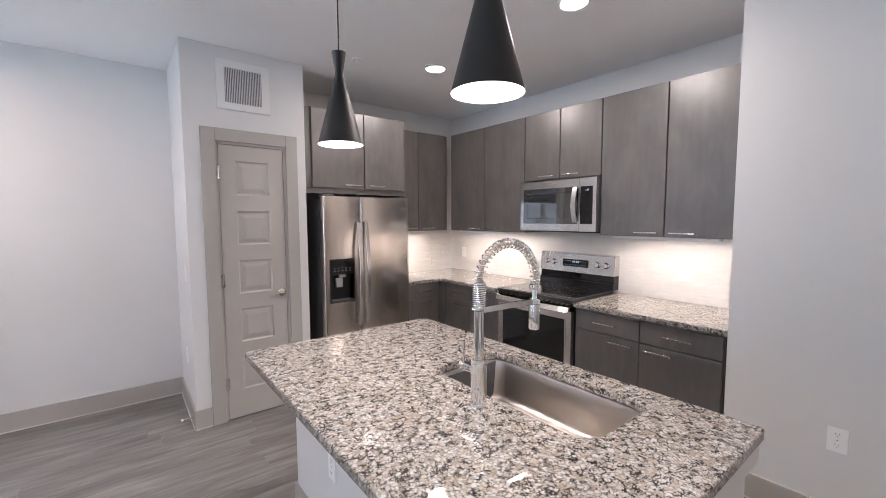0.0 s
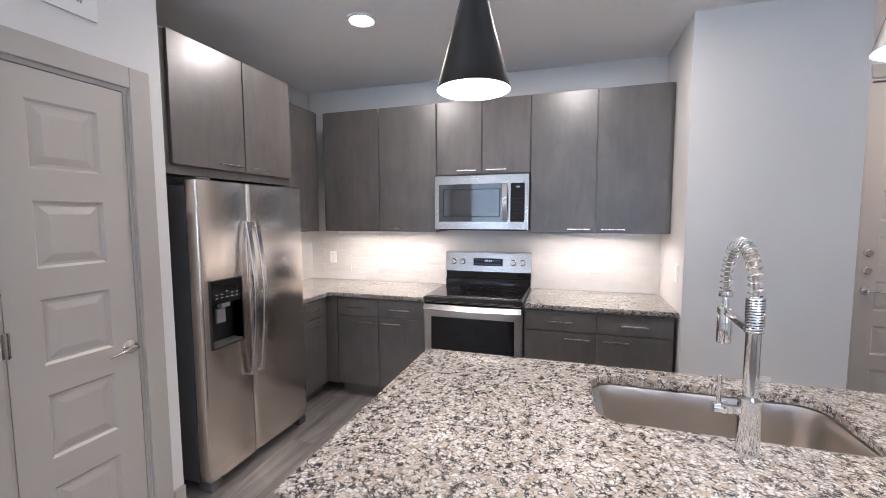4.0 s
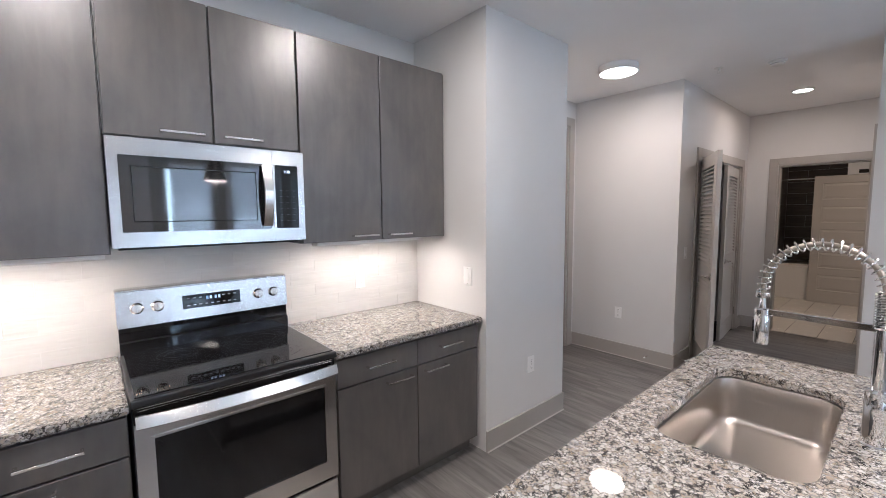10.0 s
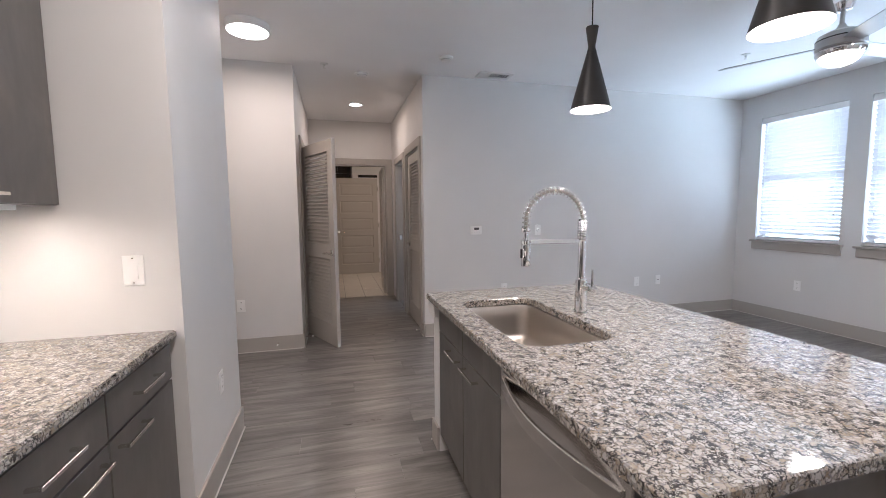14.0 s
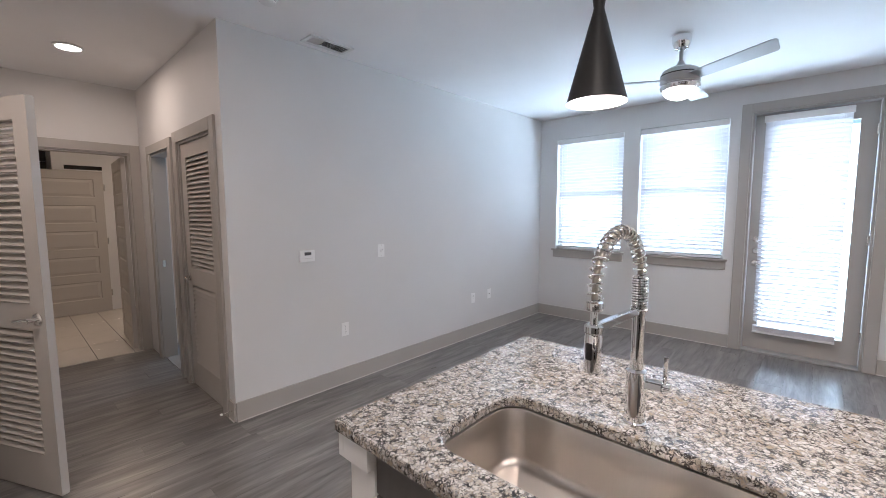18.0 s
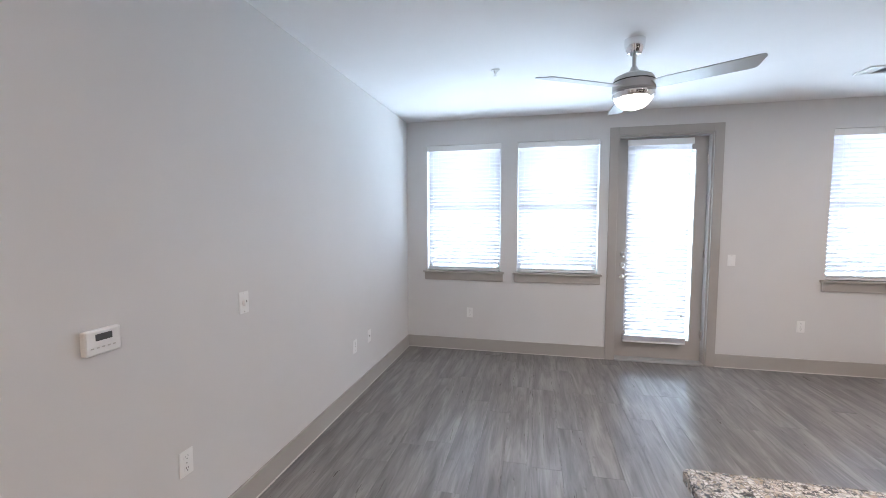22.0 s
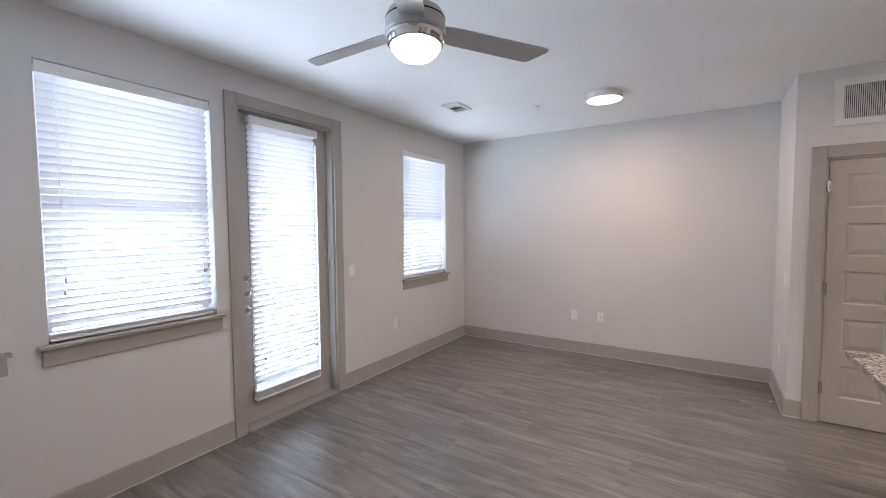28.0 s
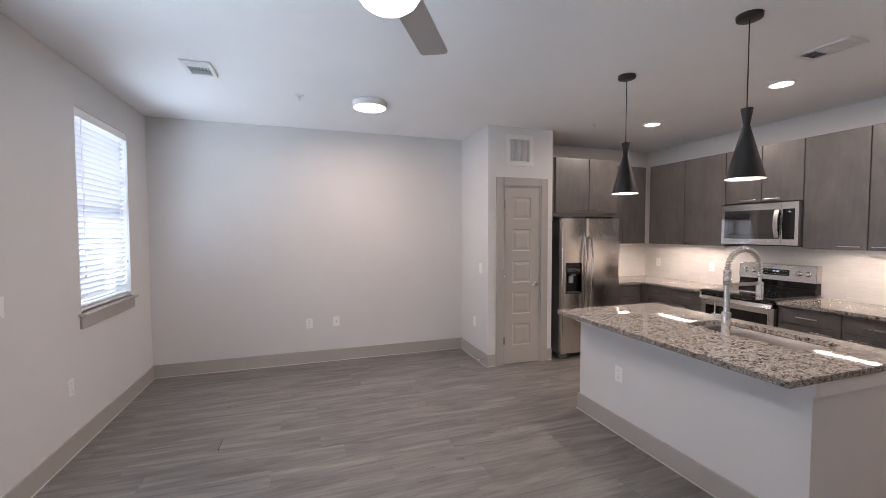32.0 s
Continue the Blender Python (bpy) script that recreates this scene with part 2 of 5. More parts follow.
def plank_wood():
    """Grey oak print: broad wavy figure, softer streaks and a few dark knots, with a tone of its own for each plank."""
    m = bpy.data.materials.new("grey_oak_plank")
    nt, b = nodes_of(m)
    cloud = noise_of(nt, coords(nt, (0.8, 6, 6), jitter=True), 2.0, 4, 0.55, 0.8)
    grain = noise_of(nt, coords(nt, (1.1, 15, 15), jitter=True), 2.4, 5, 0.6, 1.1)
    fine = noise_of(nt, coords(nt, (3.0, 70, 70), jitter=True), 2.0, 4, 0.6, 0.3)
    knot = noise_of(nt, coords(nt, (3.0, 12, 12), jitter=True), 1.3, 3, 0.5, 1.6)
    info = nt.nodes.new("ShaderNodeObjectInfo")
    tone = ramp(nt, info.outputs["Random"], (0.0, (0.90, 0.90, 0.905)), (0.5, (0.97, 0.965, 0.96)), (1.0, (1.05, 1.04, 1.02)))
    a = ramp(nt, cloud, (0.30, (0.108, 0.102, 0.098)), (0.50, (0.196, 0.186, 0.178)), (0.70, (0.300, 0.286, 0.273)))
    a = mix(nt, 0.75, a, ramp(nt, grain, (0.30, (0.58, 0.575, 0.575)), (0.50, (0.98, 0.98, 0.98)), (0.72, (1.14, 1.14, 1.14))), "MULTIPLY")
    a = mix(nt, 0.22, a, ramp(nt, fine, (0.34, (0.78, 0.77, 0.77)), (0.58, (1.03, 1.03, 1.03))), "MULTIPLY")
    a = mix(nt, 0.6, a, ramp(nt, knot, (0.25, (0.42, 0.40, 0.39)), (0.36, (1.0, 1.0, 1.0))), "MULTIPLY")
    link(nt, mix(nt, 1.0, a, tone, "MULTIPLY"), b.inputs["Base Color"])
    link(nt, ramp(nt, grain, (0.25, 0.33), (0.8, 0.26)), b.inputs["Roughness"])
    b.inputs["IOR"].default_value = 1.9
    bump(nt, b, fine, 0.06, 0.001)
    return m


def crystal(nt, vec, scale):
    """Random grey per mineral grain, in irregular cells."""
    v = nt.nodes.new("ShaderNodeTexVoronoi")
    v.inputs["Scale"].default_value = scale
    link(nt, vec, v.inputs["Vector"])
    sep = nt.nodes.new("ShaderNodeSeparateColor")
    link(nt, v.outputs["Color"], sep.inputs[0])
    return sep.outputs[0]


def math_of(nt, op, a, b=0.0):
    n = nt.nodes.new("ShaderNodeMath")
    n.operation = op
    for sock, v in zip(n.inputs, (a, b)):
        if isinstance(v, (int, float)):
            sock.default_value = v
        else:
            link(nt, v, sock)
    return n.outputs[0]


def granite_stone():
    """Cream feldspar grains of a fingertip's size, grey and tan quartz in their seams, and broken strings of black mica along them."""
    m = bpy.data.materials.new("speckled_granite")
    nt, b = nodes_of(m)
    vec = coords(nt, (1, 1, 1), world_space=True)
    warp = nt.nodes.new("ShaderNodeTexNoise")
    warp.inputs["Scale"].default_value, warp.inputs["Detail"].default_value = 75, 5
    link(nt, vec, warp.inputs["Vector"])
    bent = mix(nt, 0.023, vec, warp.outputs["Color"], "ADD")

    def seam(scale):
        v = nt.nodes.new("ShaderNodeTexVoronoi")
        v.feature = "DISTANCE_TO_EDGE"
        v.inputs["Scale"].default_value = scale
        link(nt, bent, v.inputs["Vector"])
        return v.outputs["Distance"]

    wide, fine = seam(70), seam(145)
    where = noise_of(nt, vec, 46, 4, 0.62, 0.3)
    other = noise_of(nt, vec, 74, 3, 0.6, 0.2)
    hue = mix(nt, 0.4, noise_of(nt, bent, 32, 3, 0.6), crystal(nt, bent, 70))
    cream = ramp(nt, hue, (0.28, (0.30, 0.25, 0.19)), (0.40, (0.39, 0.355, 0.31)), (0.52, (0.455, 0.43, 0.395)), (0.68, (0.50, 0.48, 0.455)))
    grey = ramp(nt, crystal(nt, bent, 210), (0.15, (0.19, 0.165, 0.135)), (0.5, (0.33, 0.305, 0.27)), (0.85, (0.25, 0.25, 0.255)))
    band = math_of(nt, "SUBTRACT", wide, math_of(nt, "MULTIPLY", math_of(nt, "SUBTRACT", other, 0.37), 0.55))
    col = mix(nt, ramp(nt, band, (0.0, 1.0), (0.09, 0.0)), cream, grey)
    dark = ramp(nt, crystal(nt, bent, 380), (0.3, (0.008, 0.008, 0.010)), (0.85, (0.055, 0.048, 0.044)))
    for net, start, reach in ((wide, 0.472, 0.62), (fine, 0.507, 0.75)):
        thin = math_of(nt, "SUBTRACT", net, math_of(nt, "MULTIPLY", math_of(nt, "SUBTRACT", where, start), reach))
        col = mix(nt, ramp(nt, thin, (0.0, 1.0), (0.02, 0.0)), col, dark)
    speck = mix(nt, 0.5, crystal(nt, bent, 260), other)
    col = mix(nt, ramp(nt, speck, (0.24, 1.0), (0.26, 0.0)), col, (0.03, 0.028, 0.028))
    link(nt, col, b.inputs["Base Color"])
    link(nt, ramp(nt, where, (0.4, 0.05), (0.6, 0.03)), b.inputs["Roughness"])
    b.inputs["IOR"].default_value = 1.75
    return m


def tile_glaze():
    m = bpy.data.materials.new("white_wavy_tile")
    nt, b = nodes_of(m)
    vec = coords(nt, (1, 1, 1), jitter=True)
    link(nt, ramp(nt, noise_of(nt, vec, 3, 2), (0.3, (0.66, 0.645, 0.625)), (0.7, (0.72, 0.705, 0.68))), b.inputs["Base Color"])
    b.inputs["Roughness"].default_value = 0.16
    bump(nt, b, noise_of(nt, coords(nt, (2.5, 2.5, 13), jitter=True), 1.8, 2), 0.65, 0.007)
    return m


def bath_wood():
    m = bpy.data.materials.new("dark_wood_look_tile")
    nt, b = nodes_of(m)
    n = noise_of(nt, coords(nt, (2, 2, 18), jitter=True), 2.0, 6)
    link(nt, ramp(nt, n, (0.3, (0.045, 0.038, 0.034)), (0.7, (0.10, 0.085, 0.075))), b.inputs["Base Color"])
    b.inputs["Roughness"].default_value = 0.3
    return m


def slat_white():
    m = bpy.data.materials.new("blind_slat")
    nt, b = nodes_of(m)
    n = noise_of(nt, coords(nt, (1, 30, 30)), 3.0, 3)
    link(nt, ramp(nt, n, (0.3, (0.70, 0.70, 0.72)), (0.7, (0.76, 0.76, 0.77))), b.inputs["Base Color"])
    b.inputs["Roughness"].default_value = 0.45
    t = nt.nodes.new("ShaderNodeBsdfTranslucent")
    t.inputs["Color"].default_value = (0.92, 0.87, 0.90, 1)
    ms = nt.nodes.new("ShaderNodeMixShader")
    ms.inputs[0].default_value = 0.26
    out = nt.nodes["Material Output"]
    link(nt, b.outputs[0], ms.inputs[1])
    link(nt, t.outputs[0], ms.inputs[2])
    link(nt, ms.outputs[0], out.inputs["Surface"])
    return m


def window_glass():
    m = bpy.data.materials.new("window_glass")
    nt, b = nodes_of(m)
    b.inputs["Base Color"].default_value = (0.97, 0.99, 0.98, 1)
    b.inputs["Roughness"].default_value = 0.02
    b.inputs["Transmission Weight"].default_value = 1.0
    b.inputs["IOR"].default_value = 1.1
    return m


CAB, PLANK, GRANITE, TILE, BATHWOOD, SLAT, GLASS = wood_cabinet(), plank_wood(), granite_stone(), tile_glaze(), bath_wood(), slat_white(), window_glass()

# ---- mesh helpers: local frames look towards -y, x to the right, z up ----
def link_mesh(name, bm, material, smooth=False):
    me = bpy.data.meshes.new(name)
    bmesh.ops.recalc_face_normals(bm, faces=bm.faces)
    bm.to_mesh(me)
    bm.free()
    for mt in (material if isinstance(material, (list, tuple)) else (material,)):
        me.materials.append(mt)
    if smooth:
        for p in me.polygons:
            p.use_smooth = True
        sharp_by_angle(me)
    return me


def sharp_by_angle(me, limit=35):
    """Marks the edges between faces that meet at more than the limit as sharp."""
    bm = bmesh.new()
    bm.from_mesh(me)
    for e in bm.edges:
        e.smooth = len(e.link_faces) == 2 and e.calc_face_angle(0) < radians(limit)
    bm.to_mesh(me)
    bm.free()


def thing(name, x, y, z, face=0, label="", category="", group="", kind=""):
    ob = new(name)
    ob.empty_display_size = 0.05
    ob.matrix_world = pose(x, y, z, 0, 0, face)
    return tagged(ob, label, category, group, kind)


def part(name, bm, material, parent, label="", smooth=False):
    ob = new(name, link_mesh(name, bm, material, smooth))
    ob.parent = parent
    return tagged(ob, label) if label else ob


def solid(name, bm, material, x, y, z, face=0, label="", category="", group="", kind="", smooth=False):
    ob = new(name, link_mesh(name, bm, material, smooth))
    ob.matrix_world = pose(x, y, z, 0, 0, face)
    return tagged(ob, label, category, group, kind)


def piece(name, me, parent, x, y, z, rx=0, ry=0, rz=0):
    """One of many alike pieces on shared mesh data."""
    ob = new(name, me)
    ob.parent = parent
    ob.matrix_local = pose(x, y, z, rx, ry, rz)
    return ob


def box(bm, x0, x1, y0, y1, z0, z1, bevel=0.0):
    b = bm if not bevel else bmesh.new()
    v = [b.verts.new((x, y, z)) for x in (x0, x1) for y in (y0, y1) for z in (z0, z1)]
    for q in ((0, 1, 3, 2), (4, 6, 7, 5), (0, 4, 5, 1), (2, 3, 7, 6), (0, 2, 6, 4), (1, 5, 7, 3)):
        b.faces.new([v[i] for i in q])
    if bevel:
        bmesh.ops.bevel(b, geom=b.edges[:], offset=bevel, segments=2, affect="EDGES", profile=0.5)
        merge(bm, b)
    return bm


def merge(bm, other, m=None):
    """Adds the other bmesh to bm, moved by m, and frees it."""
    table = {v: bm.verts.new(m @ v.co if m else v.co) for v in other.verts}
    for f in other.faces:
        nf = bm.faces.new([table[v] for v in f.verts])
        nf.smooth, nf.material_index = f.smooth, f.material_index
    other.free()
    return bm


def boxed(*args, bevel=0.0):
    return box(bmesh.new(), *args, bevel=bevel)


def lathe(bm, profile, seg=32, m=None, cap=True):
    """Turns (radius, height) pairs round z."""
    b = bmesh.new()
    rings = []
    for r, z in profile:
        if r < 1e-6:
            rings.append([b.verts.new((0, 0, z))])
        else:
            rings.append([b.verts.new((r * math.cos(2 * math.pi * i / seg), r * math.sin(2 * math.pi * i / seg), z)) for i in range(seg)])
    for a, c in zip(rings, rings[1:]):
        for i in range(seg):
            j = (i + 1) % seg
            q = [a[i % len(a)], a[j % len(a)], c[j % len(c)], c[i % len(c)]]
            q = list(dict.fromkeys(q))
            if len(q) > 2:
                b.faces.new(q)
    if cap:
        for ring in (rings[0], rings[-1]):
            if len(ring) > 2:
                b.faces.new(ring)
    return merge(bm, b, m)


def lathed(profile, seg=32, m=None, cap=True):
    return lathe(bmesh.new(), profile, seg, m, cap)


def tube(bm, pts, radius, seg=10, flat=1.0):
    """A round bar along points; flat squeezes it along its second axis."""
    pts = [Vector(p) for p in pts]
    rings, side = [], None
    for i, p in enumerate(pts):
        d = (pts[min(i + 1, len(pts) - 1)] - pts[max(i - 1, 0)]).normalized()
        if side is None:
            side = d.cross(Vector((0, 0, 1)) if abs(d.z) < 0.9 else Vector((0, 1, 0))).normalized()
        side = (side - d * side.dot(d)).normalized()
        up = d.cross(side)
        rings.append([bm.verts.new(p + radius * (side * math.cos(a) + flat * up * math.sin(a))) for a in (2 * math.pi * k / seg for k in range(seg))])
    for a, c in zip(rings, rings[1:]):
        for k in range(seg):
            bm.faces.new((a[k], a[(k + 1) % seg], c[(k + 1) % seg], c[k]))
    bm.faces.new(rings[0])
    bm.faces.new(rings[-1])
    return bm


def bow_bar(pts, wide, width, thick):
    """A flat bar swept along points; wide is the direction of its width."""
    bm = bmesh.new()
    pts, wide, rings = [Vector(p) for p in pts], Vector(wide), []
    for i, p in enumerate(pts):
        d = (pts[min(i + 1, len(pts) - 1)] - pts[max(i - 1, 0)]).normalized()
        n = d.cross(wide).normalized()
        c = []
        for a, b in ((-1, -0.6), (-0.86, -1), (0.86, -1), (1, -0.6), (1, 0.6), (0.86, 1), (-0.86, 1), (-1, 0.6)):
            c.append(bm.verts.new(p + wide * (a * width / 2) + n * (b * thick / 2)))
        rings.append(c)
    for a, c in zip(rings, rings[1:]):
        for k in range(8):
            bm.faces.new((a[k], a[(k + 1) % 8], c[(k + 1) % 8], c[k]))
    bm.faces.new(rings[0])
    bm.faces.new(rings[-1])
    bmesh.ops.recalc_face_normals(bm, faces=bm.faces)
    return bm


def lettering(text, size, m, depth=0.0004):
    """The words as a mesh of flat raised letters."""
    cu = bpy.data.curves.new("lettering", "FONT")
    cu.body, cu.size, cu.extrude = text, size, depth
    cu.align_x, cu.align_y = "CENTER", "CENTER"
    ob = bpy.data.objects.new("lettering", cu)
    me = bpy.data.meshes.new_from_object(ob)
    bm = bmesh.new()
    bm.from_mesh(me)
    bpy.data.objects.remove(ob)
    bpy.data.meshes.remove(me)
    bmesh.ops.transform(bm, matrix=m, verts=bm.verts)
    return bm


def rod(p, q, radius, seg=10):
    return tube(bmesh.new(), [p, q], radius, seg)


def slab_with_holes(bm, x0, x1, z0, z1, y0, y1, holes, cuts=()):
    """A wall-like slab from y0 to y1 with openings (xa, xb, za, zb) that go right through."""
    xs = sorted({x0, x1, *cuts, *(min(max(h[k], x0), x1) for h in holes for k in (0, 1))})
    zs = sorted({z0, z1, *(min(max(h[k], z0), z1) for h in holes for k in (2, 3))})
    nx, nz = len(xs) - 1, len(zs) - 1

    def full(i, k):
        if not (0 <= i < nx and 0 <= k < nz):
            return False
        cx, cz = (xs[i] + xs[i + 1]) / 2, (zs[k] + zs[k + 1]) / 2
        return not any(h[0] < cx < h[1] and h[2] < cz < h[3] for h in holes)

    grid = {}

    def v(i, k, s):
        if (i, k, s) not in grid:
            grid[i, k, s] = bm.verts.new((xs[i], y1 if s else y0, zs[k]))
        return grid[i, k, s]

    for i in range(nx):
        for k in range(nz):
            if not full(i, k):
                continue
            bm.faces.new((v(i, k, 0), v(i + 1, k, 0), v(i + 1, k + 1, 0), v(i, k + 1, 0)))
            bm.faces.new((v(i, k, 1), v(i, k + 1, 1), v(i + 1, k + 1, 1), v(i + 1, k, 1)))
            for di, dk, a, c in ((-1, 0, (i, k), (i, k + 1)), (1, 0, (i + 1, k), (i + 1, k + 1)), (0, -1, (i, k), (i + 1, k)), (0, 1, (i, k + 1), (i + 1, k + 1))):
                if not full(i + di, k + dk):
                    bm.faces.new((v(*a, 0), v(*c, 0), v(*c, 1), v(*a, 1)))
    return bm


def panel_skin(bm, x0, x1, z0, z1, y, rects, sign=1, depth=0.009):
    """A door face at y with raised panels sunk into it; sign 1 sinks towards +y."""
    xs = sorted({x0, x1, *(r[k] for r in rects for k in (0, 1))})
    zs = sorted({z0, z1, *(r[k] for r in rects for k in (2, 3))})
    for xa, xb in zip(xs, xs[1:]):
        for za, zb in zip(zs, zs[1:]):
            if not any(r[0] - 1e-6 <= xa and xb <= r[1] + 1e-6 and r[2] - 1e-6 <= za and zb <= r[3] + 1e-6 for r in rects):
                bm.faces.new([bm.verts.new(p) for p in ((xa, y, za), (xb, y, za), (xb, y, zb), (xa, y, zb))])
    for xa, xb, za, zb in rects:
        rings = []
        for inset, d in ((0, 0), (0.010, depth), (0.020, depth), (0.050, 0.0025)):
            yy = y + sign * d
            rings.append([bm.verts.new(p) for p in ((xa + inset, yy, za + inset), (xb - inset, yy, za + inset), (xb - inset, yy, zb - inset), (xa + inset, yy, zb - inset))])
        for a, c in zip(rings, rings[1:]):
            for k in range(4):
                bm.faces.new((a[k], a[(k + 1) % 4], c[(k + 1) % 4], c[k]))
        bm.faces.new(rings[-1])


def panel_slab(w, h, rows, side=0.105, rail=0.11, bottom=0.20, top=0.115, thick=0.035):
    """A door leaf with a column of raised panels on both faces: x from 0 to w, y from 0 to thick."""
    bm = bmesh.new()
    ph = (h - bottom - top - rail * (rows - 1)) / rows
    rects = [(side, w - side, bottom + i * (ph + rail), bottom + i * (ph + rail) + ph) for i in range(rows)]
    panel_skin(bm, 0, w, 0, h, 0, rects, 1)
    panel_skin(bm, 0, w, 0, h, thick, rects, -1)
    for a, b in (((0, 0), (w, 0)), ((w, 0), (w, h)), ((w, h), (0, h)), ((0, h), (0, 0))):
        bm.faces.new([bm.verts.new(p) for p in ((a[0], 0, a[1]), (b[0], 0, b[1]), (b[0], thick, b[1]), (a[0], thick, a[1]))])
    bmesh.ops.remove_doubles(bm, verts=bm.verts, dist=0.0002)
    return bm


def lever_handle(parent, x, z, y, turn=1, mat=None):
    """A rose and a curved lever; turn 1 points it to the right, -1 to the left; y is the door face."""
    mat = mat or NICKEL
    h = part("door_handle", lathed([(0.0, 0), (0.031, 0), (0.033, 0.004), (0.028, 0.010), (0.012, 0.013), (0.011, 0.045), (0.0, 0.046)], 24, pose(x, y, z, 90)), mat, parent, "satin nickel lever handle", True)
    pts = [(x, y - 0.040, z), (x + turn * 0.03, y - 0.046, z + 0.003), (x + turn * 0.07, y - 0.047, z - 0.002), (x + turn * 0.112, y - 0.040, z - 0.010)]
    part("lever", tube(bmesh.new(), pts, 0.009, 10, 0.75), mat, h, "", True)
    return h


def hinge(parent, x, z, y):
    part("hinge", merge(boxed(x - 0.012, x + 0.012, y - 0.004, y, z - 0.045, z + 0.045), rod((x, y - 0.006, z - 0.047), (x, y - 0.006, z + 0.047), 0.006, 8)), NICKEL, parent, "", True)


def casing(name, w, h, parent, x0=0.0, width=0.09, thick=0.02, mat=None):
    """Door casing round an opening from x0 to x0 + w, standing in front of y = 0."""
    mat = mat or TRIM
    part(name, boxed(x0 - width, x0, -thick, 0.0, 0, h + width, bevel=0.003), mat, parent)
    part(name, boxed(x0 + w, x0 + w + width, -thick, 0.0, 0, h + width, bevel=0.003), mat, parent)
    part(name, boxed(x0, x0 + w, -thick, 0.0, h, h + width, bevel=0.003), mat, parent)


def jamb(w, h, depth, parent, x0=0.0, mat=None, t=0.018):
    mat = mat or TRIM
    part("jamb", boxed(x0, x0 + t, 0.0, depth, 0, h), mat, parent)
    part("jamb", boxed(x0 + w - t, x0 + w, 0.0, depth, 0, h), mat, parent)
    part("jamb", boxed(x0 + t, x0 + w - t, 0.0, depth, h - t, h), mat, parent)

# ---- structure ----
XW, XK, YT, YN, YKN, CE = -3.045, 3.385, -1.475, 4.26, 4.12, 2.735
WINDOWS = ((-1.222, -0.338), (-0.15, 0.735), (2.884, 3.775))      # along the window wall
WZ0, WZ1 = 0.958, 2.446
PD0, PD1, PDH = 0.921, 1.842, 2.465                                 # patio door opening


def wall(name, x, y, face, length, holes=(), thick=0.14, height=CE, mat=None):
    bm = slab_with_holes(bmesh.new(), 0, length, 0, height, 0, thick, holes)
    return solid(name, bm, mat or WALL, x, y, 0, face, kind="structure")


wall_west = wall("wall_west", XW, YT - 0.14, E_, YN - YT + 0.28,
                 [(a - YT + 0.14, b - YT + 0.14, WZ0, WZ1) for a, b in WINDOWS] + [(PD0 - YT + 0.14, PD1 - YT + 0.14, 0, PDH)], 0.2)
wall("wall_south", 1.175, YT, N_, 1.175 - XW, thick=0.12)
wall_north = wall("wall_north", XW, YN, S_, 0.447 - XW + 0.10)
# pantry closet: side wall, front wall with its door, right cheek next to the fridge
wall("wall_pantry_side", 0.447, YN, W_, YN - 3.445, thick=0.10)
wall("wall_pantry_front", 0.547, 3.445, S_, 0.738, [(0.088, 0.578, 0, 2.07)], 0.10)
solid("wall_pantry_back", boxed(0.547, 1.285, 4.12, 4.26, 0, CE), WALL, 0, 0, 0, kind="structure")
solid("wall_fridge_side", boxed(1.185, 1.285, 3.545, 4.12, 0, CE), WALL, 0, 0, 0, kind="structure")
# kitchen walls
wall_kitchen = wall("wall_east", XK, YKN, W_, YKN - 0.885)
wall_kitchen_north = wall("wall_kitchen_north", 1.285, YKN, S_, XK + 0.14 - 1.285)
# chase between kitchen and entry
solid("wall_chase", boxed(2.685, 3.65, 0.02, 0.885, 0, CE), WALL, 0, 0, 0, kind="structure")
# entry and hall
wall("wall_entry", 3.51, 0.02, W_, 0.02 - YT, [(0.44, 1.355, 0, 2.465)], 0.14)
solid("wall_hall_corner", boxed(2.54, 3.65, YT - 0.12, YT, 0, CE), WALL, 0, 0, 0, kind="structure")
HY = -3.80
wall("wall_hall_east", 2.42, YT, W_, YT - HY, [(0.505, 2.035, 0, 2.07)], 0.12)
wall("wall_hall_west", 1.175, HY, E_, YT - 0.12 - HY, [(0.435, 1.10, 0, 2.04), (1.345, 2.13, 0, 2.05)], 0.12)
wall("wall_hall_end", 1.055, HY, S_, 1.60, [(0.44, 1.275, 0, 2.08)], 0.12).matrix_world = pose(2.54, HY, 0, 0, 0, N_)
# rooms behind the hall doors
for _n, _b in (("wall_bath_east", (2.54, 2.64, -7.2, HY - 0.12)), ("wall_bath_west", (0.35, 0.45, -6.4, HY - 0.12)), ("wall_bath_south", (0.35, 1.68, -6.5, -6.4)), ("wall_alcove_west", (1.58, 1.68, -7.2, -6.5)), ("wall_alcove_south", (1.58, 2.64, -7.3, -7.2)),
               ("wall_closet_back", (3.35, 3.45, HY, YT - 0.12)), ("wall_closet_south", (2.54, 3.35, HY - 0.12, HY)),
               ("wall_bedroom_west", (-1.3, -1.2, -3.92, YT - 0.12)), ("wall_bedroom_south", (-1.2, 0.3, -4.02, -3.92)), ("wall_linen_back", (0.42, 0.5, -2.55, YT - 0.12)), ("wall_linen_side", (0.5, 1.055, -2.55, -2.47))):
    solid(_n, boxed(*_b, 0, CE), WALL, 0, 0, 0, kind="structure")
solid("ceiling", boxed(XW - 0.2, 3.65, -7.3, YN + 0.14, CE, CE + 0.1), CEIL, 0, 0, 0, kind="structure")
